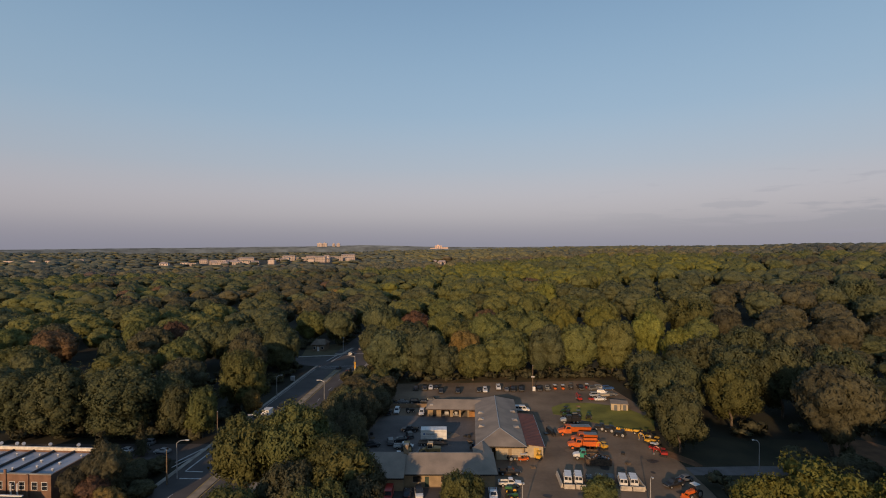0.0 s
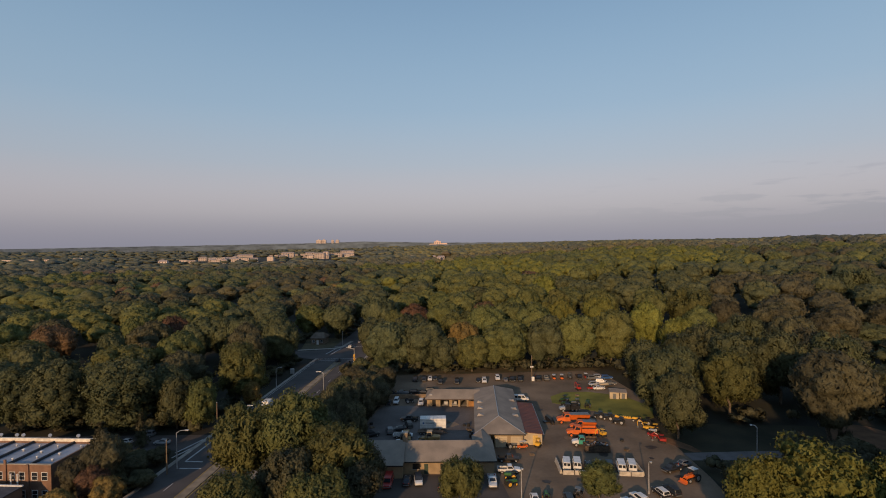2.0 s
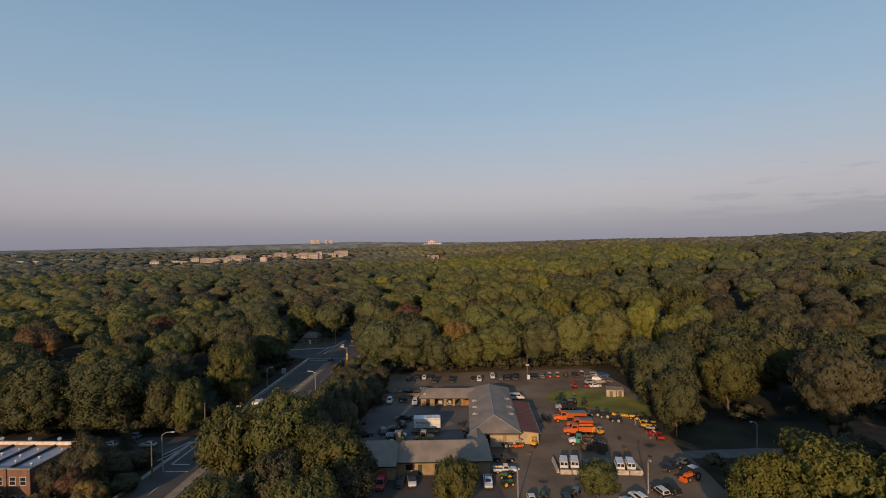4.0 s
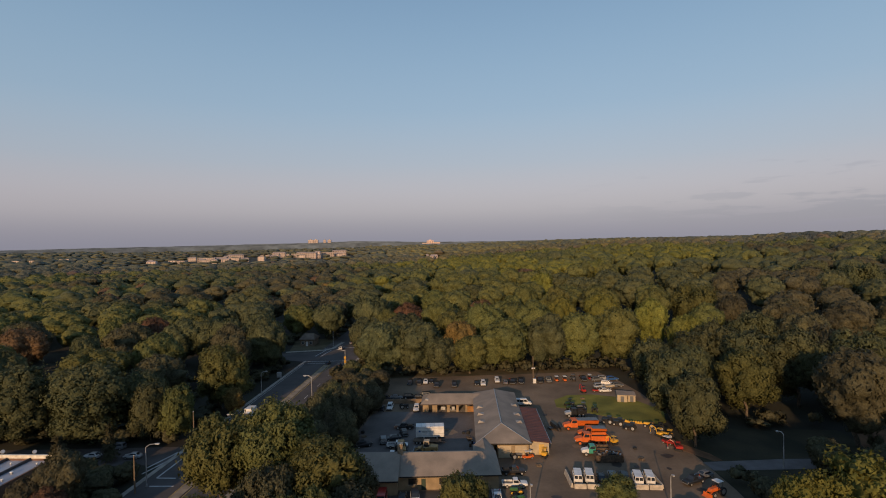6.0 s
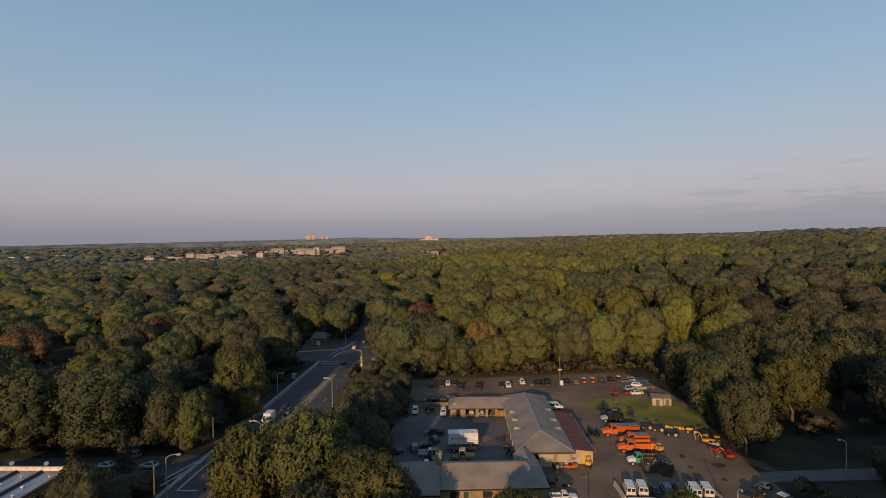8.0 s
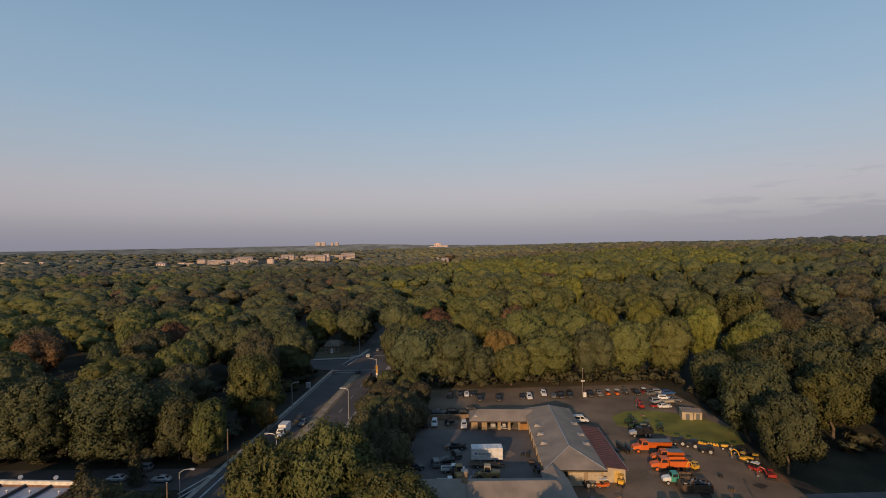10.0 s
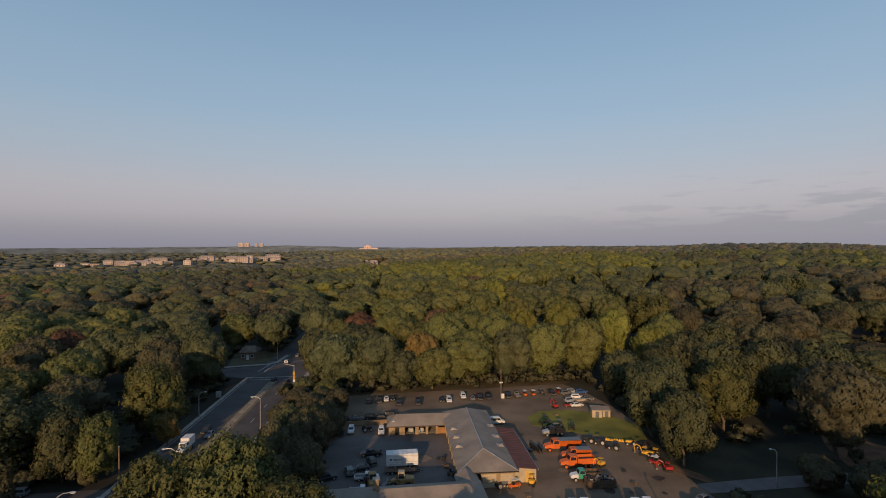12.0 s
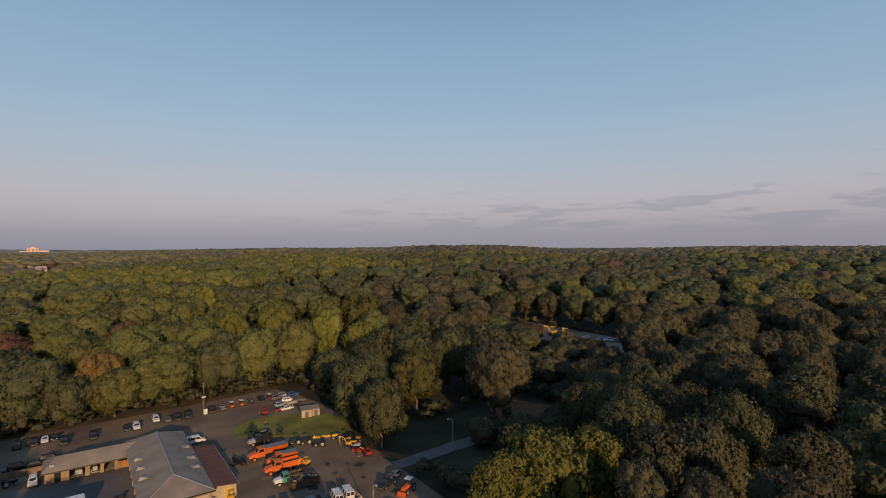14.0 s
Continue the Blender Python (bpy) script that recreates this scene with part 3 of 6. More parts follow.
def tree(x, y, top, radius, tone="green", shape=None, where="standing in the woods", bare=0.12):
    """A tree whose crown has that radius and whose top stands that high; the lowest part, bare of it, shows the trunk."""
    if shape is FULL and top * (1 - bare) > 2.1 * radius:
        shape = TALL
    k = WOODS.choice(COMMON if shape is None else shape)
    if (k, tone) not in crown_meshes:
        crown_meshes[k, tone] = array_mesh("crown", *CROWNS[k], [LEAF[tone]])
    ob = thing("tree", pose(x, y, ground_z(x, y), rz=WOODS.uniform(0, 360)), f"{SAY[tone]} {where}", "tree", "trees")
    trunk, crown = new("trunk", TRUNKS[k]), new("crown", crown_meshes[k, tone])
    base, high = max(top * bare, top - (3.0 if shape is TALL else 2.4) * radius), CROWNS[k][0][:, 2].max()
    crown.parent, crown.location = ob, (0, 0, base)
    crown.scale = (radius, radius * WOODS.uniform(0.92, 1.08), (top - base) / high)
    trunk.parent, trunk.scale = ob, (radius, radius, (base + (top - base) * 0.6) / 1.55)
    return ob


def conifer(x, y, top, radius):
    if "cone" not in crown_meshes:
        crown_meshes["cone"] = array_mesh("crown", *CONE, [LEAF["dark"]])
    ob = thing("conifer", pose(x, y, ground_z(x, y), rz=WOODS.uniform(0, 360)), "narrow dark green conifer beside the street", "tree", "conifers")
    trunk, crown = new("trunk", CONE_TRUNK), new("crown", crown_meshes["cone"])
    crown.parent, crown.location, crown.scale = ob, (0, 0, top * 0.06), (radius, radius, top / 3.15)
    trunk.parent, trunk.scale = ob, (radius, radius, top * 0.85 / 2.6)
    return ob


def shrub(x, y, top, radius, tone="dark"):
    k = WOODS.choice(COMMON)
    if (k, tone) not in crown_meshes:
        crown_meshes[k, tone] = array_mesh("crown", *CROWNS[k], [LEAF[tone]])
    ob = thing("shrub", pose(x, y, ground_z(x, y), rz=WOODS.uniform(0, 360)), "dense shrub turning brown at the wood's edge" if tone == "rust" else "dense dark shrub at the wood's edge", "shrub", "shrubs")
    trunk, crown = new("trunk", TRUNKS[k]), new("crown", crown_meshes[k, tone])
    crown.parent, crown.scale = ob, (radius, radius, top / CROWNS[k][0][:, 2].max())
    trunk.parent, trunk.scale = ob, (radius, radius, top * 0.5 / 1.55)
    return ob


planted = []


def plant(rows, where, shape=None, bare=0.12):
    for x, y, top, radius, tone in rows:
        planted.append((x, y, radius))
        tree(x, y, top, radius, tone, shape, where, bare)


# the old trees near the depot's front and the avenue
# the low right-hand tree gets dark leaves in place of its neighbours' shade
plant([(-18.5, 99, 18.5, 8, "olive"), (-9.5, 90, 15, 6.2, "olive"), (-6.5, 83, 10.5, 5.0, "dark"), (-27.5, 99, 16, 7.2, "olive"), (-10.5, 76.5, 12.5, 5.6, "olive"), (-24.6, 79, 11.5, 6, "olive"),
       (-17, 86, 12, 5.5, "dark"), (-6.0, 92.5, 11, 4.6, "dark")], "between avenue and depot", FULL)
plant([(-53.6, 97.6, 12, 4.4, "dark"), (-53.0, 93.5, 7.5, 3.4, "rust"), (-57.2, 95.5, 8.5, 3.4, "dark"), (-49.5, 91.0, 6.5, 3.2, "orange"), (-56, 88, 6, 3.2, "orange")], "beside the brick apartments")
plant([(36.2, 85.4, 8.2, 3.4, "olive"), (12, 86.5, 9.2, 4.0, "olive")], "in the depot yard", FULL)
# the row behind the yard
plant([(-3.5, 184, 18, 10, "green"), (9, 183, 18, 10, "green"), (23, 184.5, 17.5, 6.5, "orange"), (25.7, 178, 13.5, 7.6, "olive"), (37.6, 181, 18.5, 11.5, "olive"),
       (52.6, 180, 20, 9.2, "green"), (64, 180, 20, 8.4, "olive"), (77.7, 181, 21, 9.0, "olive"), (16, 178, 13, 6.2, "green")], "along the back of the yard", bare=0.05)
plant([(6.2, 243, 17, 8.2, "rust"), (-2.8, 224.6, 17, 5.5, "olive"), (22.8, 284, 18, 11.5, "olive"), (38.9, 232.7, 18, 7.9, "rust"), (2.6, 297, 17, 11, "olive"),
       (43.8, 297, 18, 11, "green"), (54, 241.4, 18, 6, "olive"), (81.5, 291, 22, 9, "yellow"), (72.3, 230, 22, 5.8, "olive"), (65, 258, 20, 7, "olive"),
       (82.3, 204, 22, 7.5, "yellow"), (109.7, 216.6, 21, 8, "olive")], "in the woods behind the yard")
# the wood's edge east of the yard
plant([(78.2, 155.6, 15, 7.6, "green"), (69.6, 128.0, 18.5, 6.8, "green"), (93.7, 151, 21, 10, "green"), (87.2, 126.8, 18, 6.8, "olive"), (129, 216, 22, 10.6, "olive"),
       (106, 133, 22, 8.1, "green"), (117.3, 127, 22, 7.8, "green"), (97, 139, 20, 8, "green"), (242, 253, 22, 12, "green"), (116, 164.6, 21, 7.7, "green"), (80, 138, 17, 6.5, "green")], "at the wood's edge", FULL, 0.05)
plant([(65.2, 112.2, 16.8, 5.6, "green")], "at the corner of the yard", FULL, 0.01)
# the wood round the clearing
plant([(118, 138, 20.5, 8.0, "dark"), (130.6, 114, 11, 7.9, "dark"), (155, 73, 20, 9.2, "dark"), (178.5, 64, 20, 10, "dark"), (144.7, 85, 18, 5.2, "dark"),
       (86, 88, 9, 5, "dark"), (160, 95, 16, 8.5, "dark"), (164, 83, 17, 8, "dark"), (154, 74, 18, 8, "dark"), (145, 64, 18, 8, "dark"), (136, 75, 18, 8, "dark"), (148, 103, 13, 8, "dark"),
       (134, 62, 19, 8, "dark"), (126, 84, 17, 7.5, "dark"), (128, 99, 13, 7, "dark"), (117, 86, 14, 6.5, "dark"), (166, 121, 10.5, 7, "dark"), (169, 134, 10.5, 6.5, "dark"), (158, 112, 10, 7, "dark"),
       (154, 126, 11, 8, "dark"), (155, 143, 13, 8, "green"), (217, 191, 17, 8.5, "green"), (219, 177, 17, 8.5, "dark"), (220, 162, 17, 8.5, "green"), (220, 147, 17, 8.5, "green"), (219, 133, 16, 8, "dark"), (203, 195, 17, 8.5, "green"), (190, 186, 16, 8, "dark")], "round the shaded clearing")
plant([(57.5, 63, 20.0, 7.2, "yellow"), (50.8, 65.5, 17.5, 4.6, "yellow"), (65.5, 60, 19, 5.0, "yellow")], "beside the clearing", FULL)
plant([(107.6, 71.6, 20, 6.6, "green"), (78.6, 61.7, 20, 5.0, "green"), (95.6, 50.5, 20, 6.4, "green"), (120, 45.3, 22, 7.7, "dark"), (84.6, 37, 20, 5.6, "dark"),
       (70, 52, 20, 5.8, "dark"), (79, 49, 20, 6.2, "dark"), (89, 66, 19, 6.2, "green"), (93, 78, 17, 5.4, "green"), (101, 61, 19, 6.0, "dark")], "beside the shaded clearing", FULL)
plant([(58.7, 48.9, 19, 3.4, "dark"), (61.1, 42.5, 19, 3.6, "dark"), (67, 35, 20, 6, "dark"), (50, 44, 19, 5, "dark")], "beside the clearing")
# the woods west of the avenue
plant([(-84.5, 132.5, 19, 7.8, "green"), (-68.5, 131.5, 19, 8.4, "green"), (-55, 131, 14, 4.6, "green"), (-48.6, 130, 13.5, 4.2, "olive"), (-45.8, 152, 18.5, 7, "olive"),
       (-41.5, 146, 8, 2.9, "orange"), (-97, 136, 17, 6.4, "green"), (-76.5, 136, 17, 6.5, "green"), (-61, 139, 15, 6, "green")], "beside the side street", FULL, 0.04)
plant([(-111.4, 163, 17, 7.8, "green"), (-143.7, 219, 17, 9.8, "dark"), (-103, 187, 16, 5.6, "green"),
       (-111.7, 222.7, 17, 7.7, "olive"), (-95.6, 220.5, 17, 7.2, "rust"), (-90.5, 184, 13, 6, "dark"), (-66.8, 160, 14, 8, "dark"), (-70.7, 209, 17, 8.2, "green"),
       (-59, 233, 17, 9, "green"), (-44.8, 192, 20, 8.6, "green"), (-57, 190, 18, 7.5, "dark"), (-50.5, 174, 17, 7.0, "dark"), (-61, 204, 18, 8.5, "green"), (-80, 206, 18, 9, "green"), (-100, 208, 17, 9, "dark"), (-46, 258, 16, 10, "olive"), (-31, 248, 17, 8.4, "green"), (-50.5, 207.5, 19, 8.0, "green"), (-10.0, 197.5, 18, 7.8, "green")], "in the western woods", bare=0.03)
for x, y, top, r in ((-55.2, 99.5, 13, 3.6), (-58.4, 120.0, 8, 1.9), (-51.0, 97.5, 7, 2.2)):
    planted.append((x, y, r))
    conifer(x, y, top, r)


def free(x, y):
    """Whether the wood may grow there."""
    off = x - road_x(y)
    if (-15 < off < 12 if y < 236 else -10 < off < 8) and y < 1000:
        return False
    if -26 < x < (60 if y < 82 else 73) and y < 176:
        return False
    if -44 < x < 0 and y < 112:
        return False
    if -160 < x < -36 and 112 < y < 129 + 0.08 * abs(x + 46):
        return False
    if x < road_x(y) and y < 113:
        return False
    if 55 < x < (99 if y > 80 else 86) and y < 118:
        return False
    if -58 < x < -32 and 203 < y - 0.10 * abs(x + 40) < 220:
        return False
    if 100 < x < 120 and 96 < y < 121:
        return False
    if 172 < x < 211 and 112 < y < 186 and x - 172 > (y - 112) * 0.16:
        return False
    if -47 < x < -28 and 216 < y < 246:
        return False
    if -345 < x < -262 and 315 < y < 400:
        return False
    d, az = math.hypot(x, y), math.degrees(math.atan2(x, y))
    if -27 < az < -5 and 1180 < d < 1800 and noise.noise((x / 60, y / 60, 9.0)) < 0.22:
        return False
    if 2.5 < az < 5.5 and 900 < d < 1250:
        return False
    return True


def scatter(rng, d0, d1, gap, az0, az1, tries):
    """Evenly spread free places in a sector, kept apart by gap."""
    cell, out = {}, []
    for x, y, r in planted:
        cell.setdefault((int(x // gap), int(y // gap)), []).append((x, y))
    for _ in range(tries):
        d = math.sqrt(rng.uniform(d0 * d0, d1 * d1))
        a = math.radians(rng.uniform(az0, az1))
        x, y = d * math.sin(a), d * math.cos(a)
        if not free(x, y):
            continue
        i, j = int(x // gap), int(y // gap)
        if any((x - u) ** 2 + (y - w) ** 2 < gap * gap for p in (-1, 0, 1) for q in (-1, 0, 1) for u, w in cell.get((i + p, j + q), ())):
            continue
        cell.setdefault((i, j), []).append((x, y))
        out.append((x, y))
    return out


def tone_at(rng, x, y):
    """Leaf colour: warmer on the sunny hill behind the yard and, in place of haze, farther off; greener in the west,
    dark in the eastern wood; like trees stand in drifts.
    """
    u, az, d = rng.random(), math.degrees(math.atan2(x, y)), math.hypot(x, y)
    drift = 0.5 + 0.9 * noise.noise((x / 70, y / 110, 1.3)) + 0.22 * (rng.random() - 0.5)
    if u < 0.016 and (az < 22 or d > 330):
        return "rust" if rng.random() < 0.6 else "orange"
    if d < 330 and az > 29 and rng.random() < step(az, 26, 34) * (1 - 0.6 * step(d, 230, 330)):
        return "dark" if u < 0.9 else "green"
    # with distance the mix leans to pale tones, as haze would lift it
    warm = step(az, -6, 3) * (1 - step(az, 26, 40)) + 0.25 * step(d, 350, 700)
    level = drift * 0.75 + 0.42 * warm
    return "dark" if level < 0.30 else "green" if level < 0.58 else "olive" if level < 0.92 else "yellow"


pick = random.Random(11)
for x, y in scatter(pick, 45, 250, 16.0, -46, 100, 9500):
    west = x < road_x(y)
    top = pick.uniform(13, 18.5) if west else pick.uniform(17, 22.5)
    if 46 < math.degrees(math.atan2(x, y - 20)) < 63 and x > 112:
        top = min(top, 11)
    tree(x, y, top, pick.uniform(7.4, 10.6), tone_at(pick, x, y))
# hedge of low trees between avenue and yard
for x, y in ((-12, 118), (-9, 115), (-11, 126), (-8, 131), (-13, 134), (-9, 138), (-6, 143), (-11.5, 145), (-6, 151), (-11, 154), (-4.5, 158), (-9.5, 162), (-7, 168), (-13, 166), (-14, 110), (-16.6, 151), (-15.8, 144), (-15.6, 159), (-15.4, 137), (-14.6, 167), (-12.6, 174), (-14.5, 130), (-15.6, 123)):
    shrub(x + pick.uniform(-1, 1), y, pick.uniform(9, 12) if y < 140 else pick.uniform(6, 9), pick.uniform(3.2, 4.4), "olive" if y == 168 else pick.choice(("dark", "dark", "green", "dark")))


for x, y in ((-50, 111), (-54, 110), (-58, 111.5), (-63, 112), (-68, 113), (-73, 112), (-79, 114), (-86, 115), (-93, 114), (-101, 117), (-48.5, 100.5), (-52, 104), (-57, 106)):
    shrub(x, y + pick.uniform(-1, 1), pick.uniform(3.0, 5.0), pick.uniform(2.6, 3.6), "dark")


for x, y, top, r in ((83, 98, 6.5, 4.2), (88, 92, 6.5, 4.5), (95, 95, 4, 3.4), (99, 90, 6, 4.4), (104, 92, 6, 4.2), (91, 84, 8, 5), (85, 86, 8, 5)):
    shrub(x, y, top, r, "dark")


# low shrubs by the side street, leaf tone darkened to imitate tree shade
for k in range(6):
    shrub(-50 - 11 * k, 129.4 + 0.08 * 11 * k + pick.uniform(-0.8, 0.8), pick.uniform(2.4, 4.2), pick.uniform(2.0, 3.0), "dark")


# the far woods, joined
def woods(name, places, shapes, size, tall, label, leaves=LEAF, only=None):
    V, F, N, S, n0 = [], [], [], [], 0
    tones = list(LEAF)
    for x, y in places:
        v, f, q = shapes[pick.randrange(len(shapes))]
        r, h = pick.uniform(*size), pick.uniform(*tall)
        if x < road_x(y):
            h *= 0.85
        if math.hypot(x, y) > 850 and -29 < math.degrees(math.atan2(x, y)) < -4:
            h *= 0.62
        a = pick.uniform(0, math.tau)
        ca, sa = math.cos(a), math.sin(a)
        base = h * 0.2
        w = np.empty_like(v)
        w[:, 0] = (v[:, 0] * ca - v[:, 1] * sa) * r + x
        w[:, 1] = (v[:, 0] * sa + v[:, 1] * ca) * r + y
        w[:, 2] = v[:, 2] / v[:, 2].max() * (h - base) + base + ground_z(x, y)
        V.append(w)
        F.append(f + n0)
        N.append(np.stack([q[:, 0] * ca - q[:, 1] * sa, q[:, 0] * sa + q[:, 1] * ca, q[:, 2]], 1))
        S.append(np.full(len(f), tones.index(only or tone_at(pick, x, y))))
        n0 += len(w)
    me = array_mesh(name, np.concatenate(V), np.concatenate(F), np.concatenate(N), list(leaves.values()), np.concatenate(S))
    return tagged(new(name, me), label, "woods", kind="stuff")


MID = [dome_arrays(np.random.default_rng(100 + k), ICO3, 80, 0.16, 420, 0.10, 1.5, boughs=12) for k in range(8)]
FAR = [dome_arrays(np.random.default_rng(120 + k), ICO2, 34, 0.18, 50, 0.13, 1.3, boughs=9) for k in range(8)]
BLOB = [dome_arrays(np.random.default_rng(140 + k), ICO1, 12, 0.16, 0, 0.2, 1.1, boughs=5) for k in range(8)]
stand = scatter(pick, 250, 1000, 16.5, -46, 96, 40000)
woods("near_woods", [p for p in stand if math.hypot(*p) < 380], MID, (8.0, 11.4), (16, 21.5), "dense mixed green woods in early autumn", MASSED)
woods("middle_woods", [p for p in stand if 380 <= math.hypot(*p) < 780], FAR, (8.6, 12.2), (15.5, 22), "dense green woods over a low hill", MASSED)
woods("hill_woods", [p for p in stand if math.hypot(*p) >= 780], FAR, (8.8, 12.6), (15, 22.5), "hazy green woods on a far hill", HAZED)
woods("far_woods", scatter(pick, 1000, 2500, 25, -46, 96, 30000), BLOB, (13.5, 19), (13, 22), "distant woods reaching the horizon", HAZED)
# bushes filling the wood's edges
BUSH = [crown_arrays(np.random.default_rng(160 + k), 5, 1, 26, 0.16, 1.1, big=(0.42, 0.6), small=(0.8, 1.0)) for k in range(5)]
edge = []
while len(edge) < 330:
    d, a = math.sqrt(pick.uniform(60 ** 2, 290 ** 2)), radians(pick.uniform(-44, 80))
    x, y = d * math.sin(a), d * math.cos(a)
    if free(x, y) and y > 100 and not all(free(x + 4.5 * math.cos(b), y + 4.5 * math.sin(b)) for b in (0, 0.8, 1.6, 2.4, 3.1, 3.9, 4.7, 5.5)):
        edge.append((x, y))
for x in range(-18, 74, 7):
    edge.append((x + pick.uniform(-1, 1), pick.uniform(176, 180)))
for k in range(110):                            # under the western trees
    edge.append((pick.uniform(-135, -47), pick.uniform(129, 196)))
for k in range(34):
    y = pick.uniform(78, 124)
    if not 96 < y < 119:
        edge.append((61.6 + 0.07 * (y - 90) + pick.uniform(1.2, 5.5) + (0 if y > 88 else 1.5), y))
woods("undergrowth", edge, BUSH, (1.6, 3.0), (1.8, 4.6), "bushes and brambles filling the wood's edge", only="dark")
# unseen woods added behind the camera, to close the place and cast shade forward
woods("rear_woods", [(pick.uniform(-120, 110), pick.uniform(-80, 2)) for _ in range(130)], FAR, (4.8, 7), (15, 20), "unseen woods added behind the camera")


# ---- buildings of the depot ----
def roof_gable(bm, x0, x1, y0, y1, eave, ridge, thick=0.18, along="x", hip0=0.0, hip1=0.0):
    """A gabled or hipped roof with thickness; hip0 and hip1 draw the ridge's ends in."""
    if along == "x":
        ym = (y0 + y1) / 2
        top = [(x0, y0, eave), (x1, y0, eave), (x1, y1, eave), (x0, y1, eave), (x0 + hip0, ym, ridge), (x1 - hip1, ym, ridge)]
        faces = ((0, 1, 5, 4), (2, 3, 4, 5), (1, 2, 5), (3, 0, 4))
    else:
        xm = (x0 + x1) / 2
        top = [(x0, y0, eave), (x1, y0, eave), (x1, y1, eave), (x0, y1, eave), (xm, y0 + hip0, ridge), (xm, y1 - hip1, ridge)]
        faces = ((1, 2, 5, 4), (3, 0, 4, 5), (0, 1, 4), (2, 3, 5))
    up = [bm.verts.new(p) for p in top]
    dn = [bm.verts.new((p[0], p[1], p[2] - thick)) for p in top]
    for f in faces:
        bm.faces.new([up[i] for i in f])
        bm.faces.new([dn[i] for i in reversed(f)])
    for i in range(4):
        j = (i + 1) % 4
        bm.faces.new((dn[i], dn[j], up[j], up[i]))
    return bm


def window_part(parent, x, y, z, w, h, face="-y", frame_mat=None, bars=1):
    """A window in a wall face: a frame standing proud, a pane set back in it and a sill."""
    frame_mat = frame_mat or WHITE
    t = 0.07
    bm, pane = nb(), nb()
    for a, b, c, d in ((-w / 2, w / 2, h - t, h), (-w / 2, w / 2, 0, t), (-w / 2, -w / 2 + t, t, h - t), (w / 2 - t, w / 2, t, h - t)):
        box(bm, a, b, -0.06, 0.02, c, d)
    if bars:
        box(bm, -w / 2 + t, w / 2 - t, -0.05, 0.02, h / 2 - 0.03, h / 2 + 0.03)
    box(pane, -w / 2 + t, w / 2 - t, -0.02, 0.03, t, h - t)
    m = Matrix.Translation((x, y, z)) @ {"-y": pose(0, 0, 0), "+x": pose(0, 0, 0, rz=90), "-x": pose(0, 0, 0, rz=-90), "+y": pose(0, 0, 0, rz=180)}[face]
    bm.transform(m)
    pane.transform(m)
    win = part("window", bm, frame_mat, parent)
    part("pane", pane, GLASS, win)
    return win


DEPOT_TURN = -7.0
main = thing("depot_hall", pose(28.8, 112.6, 0, rz=DEPOT_TURN), "long tan depot hall with grey hipped roof", "building")
WALL_H = 3.2
part("front_wall", box(nb(), -6.4, 0, -1.4, -1.1, 0, WALL_H), STUCCO, main, "tan block end wall")
part("side_wall", box(nb(), -0.3, 0, -1.1, 31.7, 0, WALL_H), STUCCO, main)
part("porch_side", box(nb(), -6.4, -6.1, -1.1, 2.6, 0, WALL_H), STUCCO, main)
part("side_wall", box(nb(), -10.4, -10.1, 2.6, 31.7, 0, WALL_H), STUCCO, main)
part("back_wall", box(nb(), -10.4, 0, 31.7, 32, 0, WALL_H), STUCCO, main)
part("porch_wall", box(nb(), -10.1, -6.4, 2.6, 2.9, 0, WALL_H), STUCCO, main)
hall_roof = part("roof", roof_gable(nb(), -10.9, 0.5, -2.1, 32.6, WALL_H + 0.05, 5.3, along="y", hip0=6.0, hip1=3.6), ROOF_GREY, main, "weathered grey roof")
part("ridge_cap", tube(nb(), (-5.2, 3.9, 5.33), (-5.2, 29.0, 5.33), 0.11, sides=6), STEEL, hall_roof)
for a in ((-10.9, -2.1), (0.5, -2.1)):
    part("hip_cap", tube(nb(), (-5.2, 3.9, 5.33), (a[0], a[1], WALL_H + 0.09), 0.09, sides=6), STEEL, hall_roof)
VENT = material("vent_metal", (0.30, 0.27, 0.24), 0.7)
for v in (8.5, 13.5, 18.5):                      # small roof vents like folded dormers on both slopes
    for u, s in ((-8.6, -1), (-1.6, 1)):
        if s == 1 and v == 18.5:
            v = 20.0
        z = 5.3 - abs(u + 5.2) * 2.05 / 5.7
        bm = nb()
        a, b, c, d = (bm.verts.new(p) for p in ((u, v - 0.9, z + 0.03), (u + s * 1.6, v, z - 0.5), (u, v + 0.9, z + 0.03), (u + s * 1.2, v, z + 0.22)))
        for f in ((a, b, d), (b, c, d), (c, a, d), (a, c, b)):
            bm.faces.new(f)
        part("roof_vent", bm, VENT, hall_roof, "pale folded roof vent")
part("fascia", box(nb(), -10.95, 0.55, -2.18, -2.10, WALL_H - 0.18, WALL_H + 0.04), DARK, main)
for u, w in ((-4.9, 2.6), (-1.6, 2.4)):
    bm = nb()
    for k in range(5):
        box(bm, u - w / 2, u + w / 2, -1.46, -1.4, 0.05 + k * 0.5, 0.05 + k * 0.5 + 0.47)
    part("roller_door", bm, CREAM, main, "cream sectional roller door")
part("porch_door", box(nb(), -8.9, -7.9, 2.52, 2.6, 0, 2.1), material("brown_door", (0.12, 0.05, 0.03), 0.7), main)
for v in (6.5, 10.5, 14.5, 18.5, 22.5):
    window_part(main, -10.4, v, 1.2, 1.1, 1.3, "-x")
for v in range(4, 26, 4):
    part("downpipe", tube(nb(), (-10.5, v, 0), (-10.5, v, WALL_H), 0.07, sides=6), CREAM, main)

